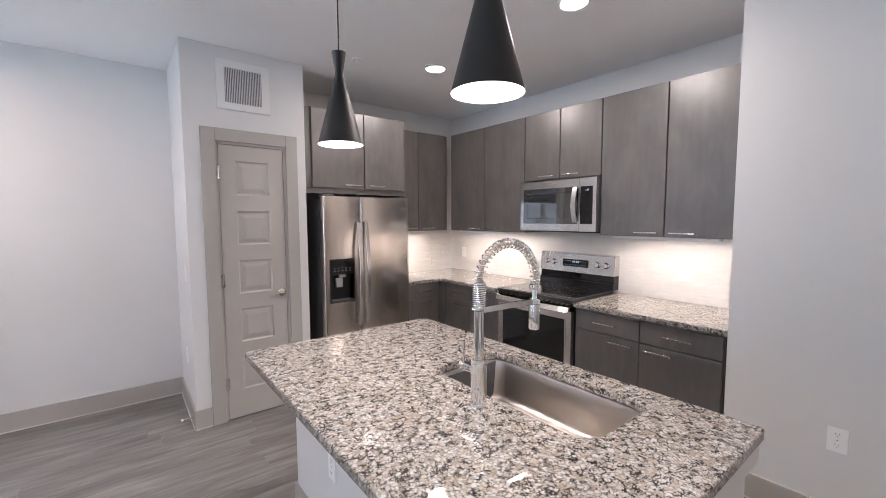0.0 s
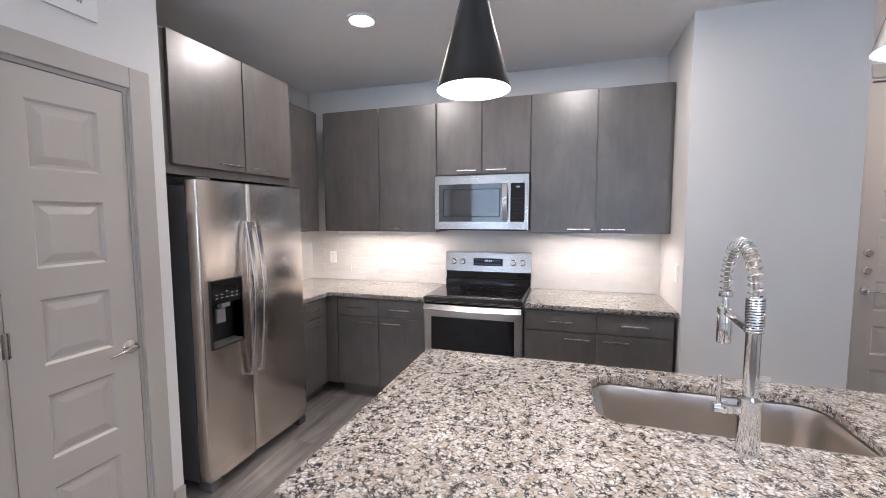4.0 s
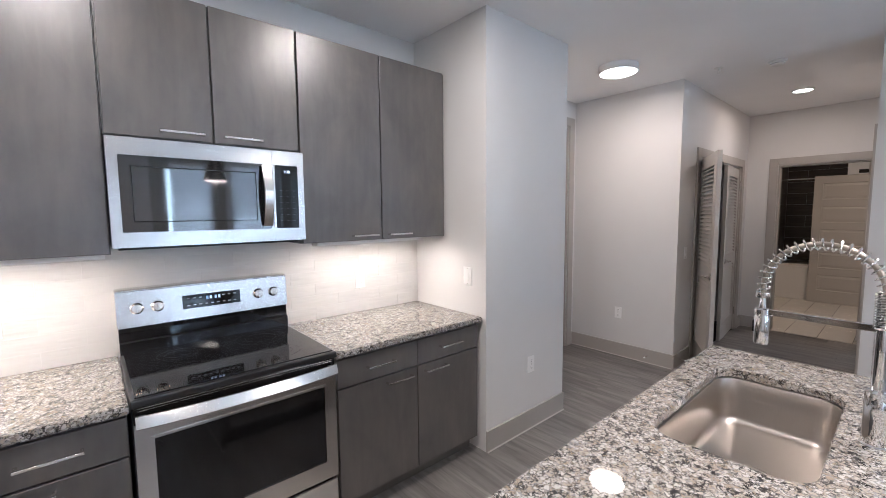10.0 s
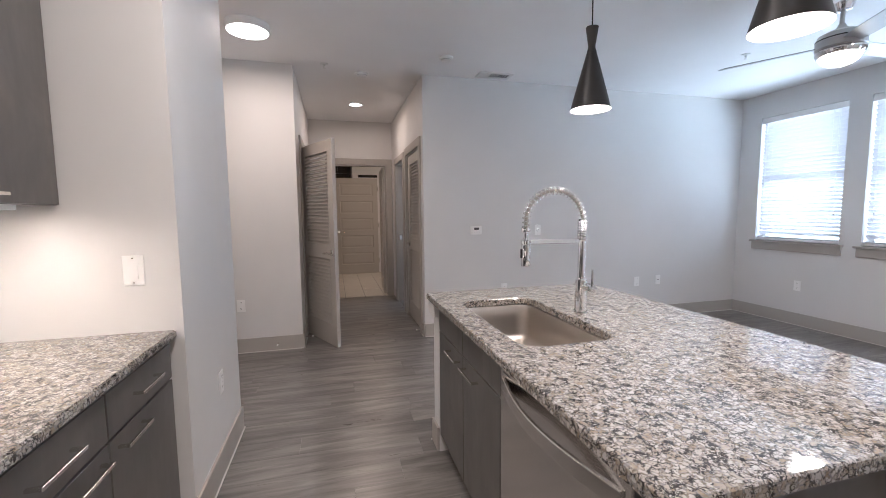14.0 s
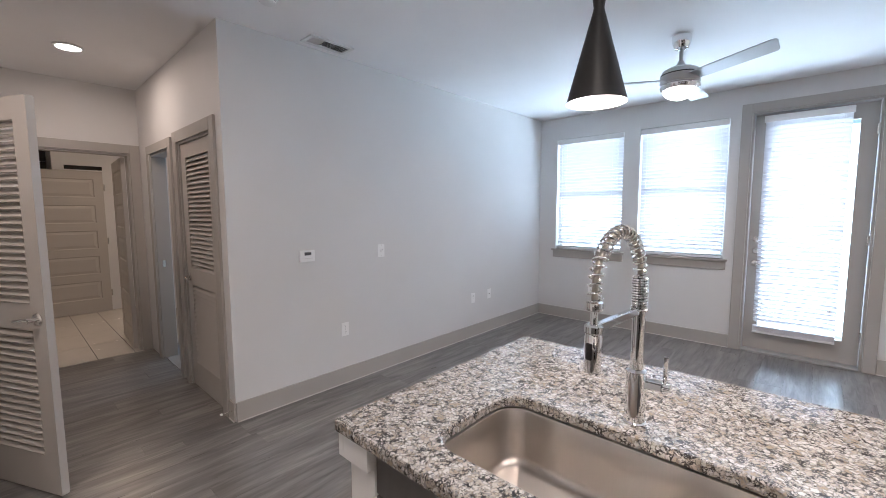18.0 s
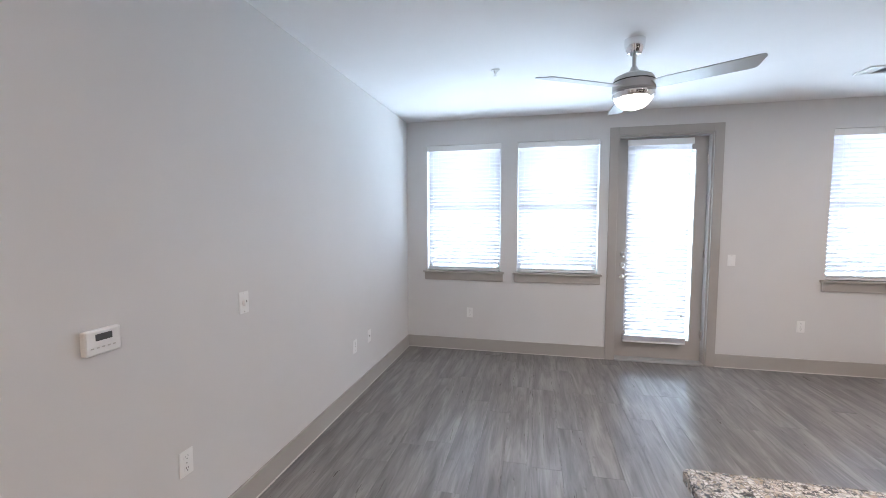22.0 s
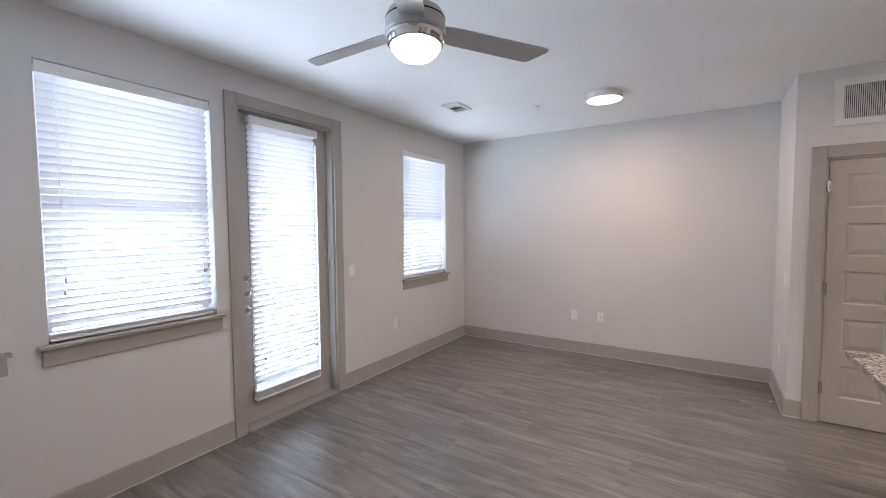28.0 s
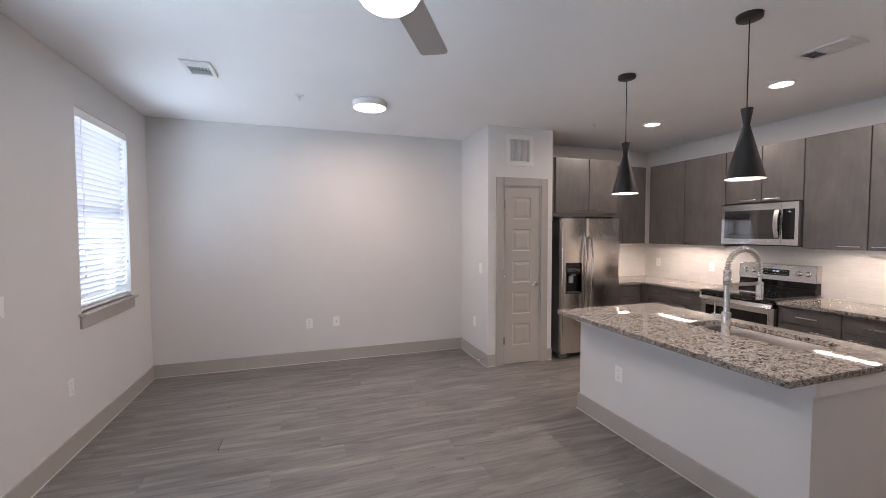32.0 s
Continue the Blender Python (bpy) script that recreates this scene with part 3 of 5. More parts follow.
solid("subfloor", boxed(XW - 0.2, 3.65, -7.3, YN + 0.14, -0.12, -0.008), DARK, 0, 0, 0, kind="structure")
floor = solid("floor", boxed(XW, 3.51, HY, YN, -0.0075, -0.006), DARK, 0, 0, 0, kind="structure", label="grey oak-look vinyl plank floor laid in rows")
solid("bedroom_floor", boxed(-1.2, 1.16, -3.92, -2.55, -0.006, 0.004), CARPET, 0, 0, 0, kind="structure")


def baseboard(x, y, face, length, h=0.14):
    b = thing("baseboard", x, y, 0, face, kind="structure", label="taupe painted flat baseboard with a pale caulk line")
    part("board", boxed(0, length, -0.014, 0.0, 0.004, h, bevel=0.002), TRIM, b)
    part("caulk_bead", boxed(0, length, -0.020, -0.0145, 0.0005, 0.008), CAULK, b)


baseboard(XW, YT, E_, PD0 - 0.092 - YT)
baseboard(XW, PD1 + 0.092, E_, YN - PD1 - 0.092)
baseboard(1.175, YT, N_, 1.175 - XW)
baseboard(XW, YN, S_, 0.447 - XW)
baseboard(0.447, YN, W_, YN - 3.445)
baseboard(0.433, 3.445, S_, 0.11)
baseboard(1.226, 3.445, S_, 0.059)
baseboard(2.685, 0.885, W_, 0.885 - 0.02)
baseboard(3.51, YT, N_, 3.51 - 2.42)
baseboard(2.42, YT + 0.014, W_, 0.427)
baseboard(1.175, -1.57, E_, 0.095)
baseboard(2.42, -3.602, W_, 0.198)
baseboard(2.406, HY, N_, 0.214)
baseboard(3.51, 0.02, W_, 0.34)


# ---- windows ----
def window(i, a, b):
    w, h = b - a, WZ1 - WZ0
    t = thing("window_%d" % i, XW, a, WZ0, E_, "white vinyl double-hung window behind a closed blind", "window", kind="structure")
    y0, y1 = 0.115, 0.165
    f = 0.045
    for args in ((0, f, y0, y1, 0, h), (w - f, w, y0, y1, 0, h), (f, w - f, y0, y1, 0, f), (f, w - f, y0, y1, h - f, h)):
        part("window_frame", boxed(*args, bevel=0.003), FIXTURE, t)
    part("meeting_rail", boxed(f, w - f, y0 + 0.004, y1 - 0.004, h / 2 - 0.03, h / 2 + 0.03, bevel=0.003), FIXTURE, t)
    for z0, z1 in ((f, h / 2 - 0.03), (h / 2 + 0.03, h - f)):
        p = part("pane", boxed(f, w - f, 0.135, 0.141, z0, z1), GLASS, t)
        p.visible_shadow = False
    part("window_sill", boxed(-0.045, w + 0.045, -0.045, 0.11, -0.022, 0.0, bevel=0.004), TRIM, t, "taupe painted sill")
    part("apron", boxed(-0.03, w + 0.03, -0.018, 0.0, -0.115, -0.0225, bevel=0.003), TRIM, t)


def blind(x, y, z, w, h, stack, label, slat_w=0.05, pitch=0.0425):
    """A faux-wood blind hung from z down; local y = 0 is the slats' middle line."""
    t = thing("window_blind", x, y, z - h, E_, label, "blind", "white slatted blinds")
    part("valance", boxed(-0.004, w + 0.004, -0.040, -0.022, h - 0.065, h, bevel=0.004), WHITE, t, "plain white valance")
    part("headrail", boxed(0.004, w - 0.004, -0.0215, 0.028, h - 0.048, h - 0.002), WHITE, t)
    bm = bmesh.new()
    n = 5
    rows = []
    for k in range(n):
        u = -slat_w / 2 + slat_w * k / (n - 1)
        crown = 0.0035 * (1 - (2 * u / slat_w) ** 2)
        rows.append([bm.verts.new((xx, u, crown + dz)) for dz in (0.0013, -0.0013) for xx in (0.006, w - 0.006)])
    for a, c in zip(rows, rows[1:]):
        bm.faces.new((a[0], a[1], c[1], c[0]))
        bm.faces.new((a[2], c[2], c[3], a[3]))
        bm.faces.new((a[0], c[0], c[2], a[2]))
        bm.faces.new((a[1], a[3], c[3], c[1]))
    bm.faces.new((rows[0][0], rows[0][2], rows[0][3], rows[0][1]))
    bm.faces.new((rows[-1][0], rows[-1][1], rows[-1][3], rows[-1][2]))
    me = link_mesh("slat", bm, SLAT)
    zz, rng = h - 0.075, random.Random(int(w * 1000 + y * 77))
    low = 0.03 + stack * 0.0042
    while zz > low + 0.02:
        piece("slat", me, t, 0, 0, zz, -48 + rng.uniform(-0.4, 0.4), 0, rng.uniform(-0.03, 0.03))
        zz -= pitch
    for k in range(stack):
        piece("slat", me, t, 0, 0, 0.028 + k * 0.0042, 4, 0, 0)
    part("bottom_rail", boxed(0.004, w - 0.004, -0.026, 0.026, 0.002, 0.022, bevel=0.004), WHITE, t)
    for u in (0.13, w - 0.13):
        for yy in (-0.0285, 0.0285):
            part("ladder_cord", rod((u, yy, 0.012), (u, yy, h - 0.05), 0.0009, 5), WHITE, t)
    for u, zt in ((0.075, 0.34), (0.068, 0.27), (w - 0.055, 0.33), (w - 0.068, 0.33)):
        c = part("pull_cord", rod((u, -0.045, zt), (u, -0.045, h - 0.05), 0.0009, 5), WHITE, t)
        part("tassel", lathed([(0.0, 0.0), (0.006, 0.002), (0.004, 0.022), (0.0015, 0.026)], 8, pose(u, -0.045, zt - 0.024)), TRIM, c, "", True)
    return t


for _i, (_a, _b) in enumerate(WINDOWS):
    window(_i + 1, _a, _b)
    blind(XW - 0.042, _a + 0.008, WZ1 - 0.003, _b - _a - 0.016, WZ1 - WZ0 - 0.0045, 4, "white faux-wood blind lowered and closed in the window recess")


# ---- patio door ----
def patio_door():
    t = thing("door_1", XW, PD0, 0, E_, "taupe painted full-lite patio door, closed, behind a blind", "door", kind="structure")
    w, h = PD1 - PD0, PDH
    casing("door_casing", w, h, t)
    jamb(w, h, 0.19, t, mat=TRIM)
    part("threshold", boxed(0.018, w - 0.018, -0.03, 0.18, 0.0, 0.022, bevel=0.005), FANGREY, t, "grey metal threshold")
    bm = slab_with_holes(bmesh.new(), 0.022, w - 0.022, 0.026, h - 0.022, 0.075, 0.119, [(0.14, w - 0.14, 0.24, h - 0.16)])
    leaf = part("leaf", bm, TRIM, t)
    part("glazing_bead", slab_with_holes(bmesh.new(), 0.118, w - 0.118, 0.218, h - 0.138, 0.067, 0.0745, [(0.14, w - 0.14, 0.24, h - 0.16)]), TRIM, leaf)
    p = part("pane", boxed(0.14, w - 0.14, 0.094, 0.099, 0.24, h - 0.16), GLASS, t)
    p.visible_shadow = False
    lever_handle(t, 0.085, 0.93, 0.075, 1)
    for z in (1.06, 1.18):
        part("deadbolt", lathed([(0.0, 0), (0.028, 0), (0.029, 0.012), (0.022, 0.018), (0.0, 0.018)], 24, pose(0.085, 0.075, z, 90)), NICKEL, t, "round satin nickel deadbolt", True)
    for z in (0.3, 1.2, 2.2):
        hinge(t, w - 0.022, z, 0.075)


patio_door()
blind(XW - 0.035, PD0 + 0.10, 2.418, 0.636, 2.213, 12, "white faux-wood blind hung on the patio door")

# ---- kitchen ----
def bar_pull(parent, x, z, y, length=0.165):
    bm = boxed(x - length / 2, x + length / 2, y - 0.034, y - 0.026, z - 0.005, z + 0.005, bevel=0.0015)
    for u in (-0.5, 0.5):
        box(bm, x + u * (length - 0.012) - 0.005, x + u * (length - 0.012) + 0.005, y - 0.027, y, z - 0.004, z + 0.004)
    return part("handle", bm, NICKEL, parent, "satin nickel bar handle")


def front_panel(parent, name, x0, x1, z0, z1, y=-0.02, pull=None, pull_len=0.165):
    p = part(name, boxed(x0, x1, y, y + 0.0195, z0, z1, bevel=0.0018), CAB, parent)
    if pull:
        bar_pull(p, pull[0], pull[1], y, pull_len)
    return p


def base_cabinet(x, y, face, w, doors, label, depth=0.60, h=0.845, drawers=True, handles=None, false_front=False):
    """doors: widths' split points from 0 to w; the front face lies at local y = 0."""
    t = thing("base_cabinet", x, y, 0, face, label, "cabinet", "dark base cabinets")
    part("carcass", boxed(0.0, w, 0.0, depth, 0.10, h), CAB, t)
    part("toe_kick", boxed(0.0, w, 0.06, 0.075, 0.0, 0.0995), CAB, t)
    g = 0.003
    for i, (a, b) in enumerate(zip(doors, doors[1:])):
        mid, right = (a + b) / 2, handles[i] if handles else 0
        if drawers:
            front_panel(t, "drawer_front", a + g, b - g, 0.695, 0.832, pull=None if false_front else (mid, 0.765))
            front_panel(t, "door", a + g, b - g, 0.105, 0.686, pull=(mid if not right else (b - 0.125 if right > 0 else a + 0.125), 0.650))
        else:
            front_panel(t, "door", a + g, b - g, 0.105, 0.832, pull=(mid, 0.79))
    return t


def wall_cabinet(x, y, face, w, z0, z1, doors, label, depth=0.315, handles=None):
    t = thing("wall_cabinet", x, y, z0, face, label, "cabinet", "dark wall cabinets")
    part("carcass", boxed(0, w, 0.0, depth, 0.0, z1 - z0), CAB, t)
    g = 0.0042
    for i, (a, b) in enumerate(zip(doors, doors[1:])):
        right = handles[i]
        front_panel(t, "door", a + g, b - g, 0.002, z1 - z0 - 0.002, pull=(b - 0.120 if right > 0 else a + 0.120, 0.030))
    return t


FX = 2.748          # base cabinet boxes' front on the east wall
_bc = base_cabinet(FX, 3.425, W_, 0.772, (0.0, 0.376, 0.772), "dark stained slab-front base cabinet between corner and range", depth=XK - FX - 0.003, handles=(1, -1))
base_cabinet(FX, 1.882, W_, 0.972, (0.012, 0.492, 0.968), "dark stained slab-front base cabinet between range and wall", depth=XK - FX - 0.003, handles=(1, -1))
base_cabinet(2.29, 3.535, S_, 0.455, (0.03, 0.40), "narrow dark stained base cabinet beside the fridge", depth=0.58, handles=(0,))
part("corner_filler", boxed(-0.109, -0.002, -0.027, 0.003, 0.10, 0.845), CAB, _bc)

UX = 3.068
wall_cabinet(UX + 0.0, 3.745, W_, 1.093, 1.375, 2.437, (0.03, 0.565, 1.093), "tall dark stained wall cabinet with two slab doors", depth=XK - UX - 0.003, handles=(1, -1))
wall_cabinet(UX, 2.65, W_, 0.768, 1.845, 2.437, (0.0, 0.384, 0.768), "short dark stained wall cabinet above the microwave", depth=XK - UX - 0.003, handles=(1, -1))
wall_cabinet(UX, 1.88, W_, 0.990, 1.375, 2.437, (0.0, 0.484, 0.972), "tall dark stained wall cabinet beside the wall", depth=XK - UX - 0.003, handles=(1, -1))
wall_cabinet(2.275, 3.80, S_, 0.77, 1.375, 2.437, (0.0, 0.36, 0.72), "dark stained corner wall cabinet beside the fridge", depth=0.316, handles=(1, -1))
_wc = wall_cabinet(1.29, 3.50, S_, 0.98, 1.775, 2.437, (0.06, 0.545, 0.975), "deep dark stained cabinet above the fridge", depth=0.615, handles=(1, -1))
part("filler_rail", boxed(0.0, 0.98, 0.005, 0.02, -0.047, -0.001), CAB, _wc)
part("side_panel", boxed(0.9805, 0.999, 0.0, 0.616, -1.775, -0.0015), CAB, _wc)

# worktops
CT0, CT = 0.846, 0.878


def rounded_slab(pts, z0, z1, bevel=0.005):
    bm = bmesh.new()
    lo = [bm.verts.new((x, y, z0)) for x, y in pts]
    hi = [bm.verts.new((x, y, z1)) for x, y in pts]
    bm.faces.new(lo)
    bm.faces.new(hi)
    for i in range(len(pts)):
        j = (i + 1) % len(pts)
        bm.faces.new((lo[i], lo[j], hi[j], hi[i]))
    bmesh.ops.recalc_face_normals(bm, faces=bm.faces)
    rim = [e for e in bm.edges if abs(e.verts[0].co.z - e.verts[1].co.z) < 1e-6]
    bmesh.ops.bevel(bm, geom=rim, offset=bevel, segments=2, affect="EDGES")
    return bm


solid("countertop", rounded_slab([(2.712, 2.648), (XK - 0.002, 2.648), (XK - 0.002, 4.117), (2.291, 4.117), (2.291, 3.495), (2.685, 3.495), (2.712, 3.465)], CT0, CT), GRANITE, 0, 0, 0,
      label="speckled cream and black granite worktop in the kitchen corner", category="countertop")
solid("countertop", rounded_slab([(2.712, 0.889), (XK - 0.002, 0.889), (XK - 0.002, 1.880), (2.712, 1.880)], CT0, CT), GRANITE, 0, 0, 0,
      label="speckled cream and black granite worktop beside the range", category="countertop")


# range
def kitchen_range():
    t = thing("range", 2.70, 2.645, 0, W_, "stainless electric range with a black glass top and oven window", "range")
    w, d = 0.760, 0.675
    part("body", boxed(0.004, w - 0.004, 0.045, d - 0.09, 0.025, 0.885), BLACK, t, "black enamel sides")
    for x in (0.05, w - 0.05):
        for y in (0.1, 0.5):
            part("foot", lathed([(0.018, 0), (0.018, 0.026)], 12, pose(x, y, 0)), BLACK, t)
    part("storage_drawer", boxed(0.008, w - 0.008, 0.0, 0.044, 0.028, 0.283, bevel=0.004), STEELH, t, "stainless drawer front")
    door = part("oven_door", slab_with_holes(bmesh.new(), 0.006, w - 0.006, 0.297, 0.806, 0.0, 0.044, [(0.052, w - 0.052, 0.372, 0.752)]), STEELH, t, "stainless oven door")
    part("oven_window", boxed(0.0525, w - 0.0525, 0.0035, 0.03, 0.3725, 0.7515), OVENGLASS, door, "black oven glass")
    bm = slab_with_holes(bmesh.new(), 0.052, w - 0.052, 0.372, 0.752, -0.002, 0.002, [(0.062, w - 0.062, 0.382, 0.742)])
    part("window_trim", bm, STEELH, door)
    part("badge", boxed(w / 2 - 0.035, w / 2 + 0.035, -0.001, 0.001, 0.328, 0.340), NICKEL, door)
    part("vent_trim", boxed(0.006, w - 0.006, 0.006, 0.044, 0.808, 0.866, bevel=0.003), GLASSB, t, "black strip under the cooktop")
    pts = [(0.012 + (w - 0.024) * k / 16, -0.026 - 0.030 * math.sin(math.pi * k / 16) ** 0.7, 0.822) for k in range(17)]
    hd = part("door_handle", bow_bar(pts, (0, 0.37, 0.93), 0.046, 0.016), STEELH, t, "wide bowed stainless oven handle", True)
    for z in (0.850, 0.859):
        part("trim_line", boxed(0.02, w - 0.02, 0.0035, 0.0075, z, z + 0.0016), NICKEL, t)
    for x in (0.03, w - 0.03):
        part("handle_post", boxed(x - 0.011, x + 0.011, -0.030, 0.006, 0.808, 0.836, bevel=0.003), BLACK, hd)
    part("cooktop_frame", slab_top(0.0, w, -0.012, 0.60, 0.868, 0.898, 0.012), BLACK, t, "black cooktop rim")
    top = part("cooktop_glass", boxed(0.014, w - 0.014, 0.004, 0.588, 0.8985, 0.903, bevel=0.0015), GLASSB, t, "black ceramic glass")
    for x, y, r in ((0.2, 0.16, 0.115), (0.56, 0.16, 0.09), (0.2, 0.43, 0.08), (0.56, 0.43, 0.115), (0.38, 0.45, 0.05)):
        for rr in (r, r * 0.62):
            bm = bmesh.new()
            lathe(bm, [(rr - 0.0012, 0), (rr, 0)], 48, pose(x, y, 0.9034), cap=False)
            part("burner_ring", bm, DARK, top)
    # backguard: black riser under a stainless, slightly sloped panel
    part("riser", prism([(0.586, 0.90), (0.588, 0.950), (0.592, 0.957), (0.604, 0.961), (0.606, 1.017), (0.68, 1.017), (0.68, 0.90)], 0.004, w - 0.004), GLASSB, t, "black riser")
    bg = part("backguard", prism([(0.590, 1.019), (0.606, 1.186), (0.618, 1.192), (0.681, 1.192), (0.681, 1.019)], 0.0, w, 0.004), STEELH, t, "stainless control panel")
    tilt = math.degrees(math.atan2(0.016, 0.167))
    for x in (0.075, 0.155, w - 0.155, w - 0.075):
        m = pose(x, 0.598, 1.103, 90 - tilt)
        k = part("knob", lathed([(0.0, 0), (0.026, 0), (0.026, 0.006), (0.021, 0.010), (0.0195, 0.026), (0.0, 0.028)], 24, m), STEEL, bg, "stainless knob", True)
        part("pointer", merge(bmesh.new(), boxed(-0.004, 0.004, -0.019, 0.019, 0.027, 0.033, bevel=0.0015), m), NICKEL, k)
    disp = part("display", merge(bmesh.new(), boxed(-0.13, 0.13, -0.033, 0.033, -0.004, 0.0025), pose(w / 2 + 0.005, 0.598, 1.103, 90 - tilt)), GLASSB, bg, "black display panel")
    me = link_mesh("key_label", boxed(-0.006, 0.006, -0.0022, 0.0022, 0.0027, 0.0032), FANGREY)
    for i in range(9):
        for j in (-1, 1):
            if abs(i - 4) > 1 or j < 0:
                piece("key_label", me, disp, 0, 0, 0).matrix_local = pose(w / 2 + 0.005, 0.598, 1.103, 90 - tilt) @ pose(-0.105 + i * 0.026, j * 0.017, 0)
    bm = bmesh.new()
    for i, x in enumerate((-0.028, -0.012, 0.010, 0.026)):
        box(bm, x, x + 0.010, 0.004, 0.020, 0.0027, 0.0034)
    part("digits", merge(bmesh.new(), bm, pose(w / 2 + 0.005, 0.598, 1.103, 90 - tilt)), DISPLAY, disp)


def slab_top(x0, x1, y0, y1, z0, z1, r):
    return box(bmesh.new(), x0, x1, y0, y1, z0, z1, bevel=r * 0.6)


def prism(yz, x0, x1, bevel=0.0):
    """A profile of (y, z) drawn out from x0 to x1."""
    bm = bmesh.new()
    a = [bm.verts.new((x0, y, z)) for y, z in yz]
    b = [bm.verts.new((x1, y, z)) for y, z in yz]
    bm.faces.new(a)
    bm.faces.new(b)
    for i in range(len(yz)):
        j = (i + 1) % len(yz)
        bm.faces.new((a[i], a[j], b[j], b[i]))
    bmesh.ops.recalc_face_normals(bm, faces=bm.faces)
    if bevel:
        bmesh.ops.bevel(bm, geom=bm.edges[:], offset=bevel, segments=2, affect="EDGES")
    return bm


kitchen_range()


def microwave():
    w, h = 0.762, 0.430
    t = thing("microwave", 2.995, 2.648, 1.402, W_, "stainless over-the-range microwave with a dark window", "microwave")
    part("case", boxed(0.0, w, 0.03, 0.386, 0.0, h), FRSIDE, t, "dark grey case")
    part("bottom_grille", boxed(0.02, w - 0.02, 0.05, 0.37, -0.012, -0.0005), BLACK, t)
    split = w - 0.152
    door = part("door", slab_with_holes(bmesh.new(), 0.0, split, 0.0, h, 0.0, 0.0295, [(0.035, split - 0.012, 0.06, h - 0.068)]), STEELH, t, "stainless door frame")
    part("window", boxed(0.0355, split - 0.0125, 0.003, 0.026, 0.0605, h - 0.0685), MWGLASS, door, "dark mirror-like window")
    part("inner_screen", slab_with_holes(bmesh.new(), 0.072, split - 0.072, 0.100, h - 0.108, 0.0018, 0.0029, [(0.076, split - 0.076, 0.104, h - 0.112)]), BLACK, door)
    pts = [(split - 0.03 + 0.0, -0.012 - 0.030 * math.sin(math.pi * k / 12), 0.075 + (h - 0.15) * k / 12) for k in range(13)]
    part("handle", bow_bar(pts, (1, 0, 0), 0.042, 0.011), NICKEL, door, "curved satin handle", True)
    pan = part("control_panel", slab_with_holes(bmesh.new(), split + 0.002, w, 0.0, h, 0.0, 0.0295, [(split + 0.012, w - 0.03, 0.06, h - 0.068)]), STEELH, t, "stainless control panel frame")
    part("keypad", boxed(split + 0.0125, w - 0.0305, 0.002, 0.026, 0.0605, h - 0.0685), GLASSB, pan, "black touch keypad")
    me = link_mesh("key_label", boxed(0, 0.010, 0.0008, 0.0015, 0, 0.0022), FRSIDE)
    for i in range(3):
        for j in range(6):
            piece("key_label", me, pan, split + 0.034 + i * 0.03, 0, 0.095 + j * 0.029)
    part("clock", lettering("1:30", 0.019, pose(split + 0.07, 0.0014, h - 0.098, 90)), DISPLAY, pan, "pale blue clock digits")
    part("badge", boxed(w / 2 - 0.07, w / 2 + 0.0, -0.001, 0.0, h - 0.034, h - 0.022), NICKEL, door)


microwave()


def bowed_door(a, b, z0, z1, holes=()):
    """A fridge door whose front bulges a little between its rounded upright edges."""
    n = 18
    cuts = [a + 0.0025, a + 0.008, b - 0.008, b - 0.0025] + [a + (b - a) * k / n for k in range(1, n)]
    bm = slab_with_holes(bmesh.new(), a, b, z0, z1, 0.0, 0.080, holes, cuts)
    for v in bm.verts:
        if v.co.y < 0.01:
            u = 2 * (v.co.x - a) / (b - a) - 1
            edge = max(0.0, 1 - min(v.co.x - a, b - v.co.x) / 0.008)
            v.co.y = 0.012 * u * u + 0.007 * edge * edge
    return bm


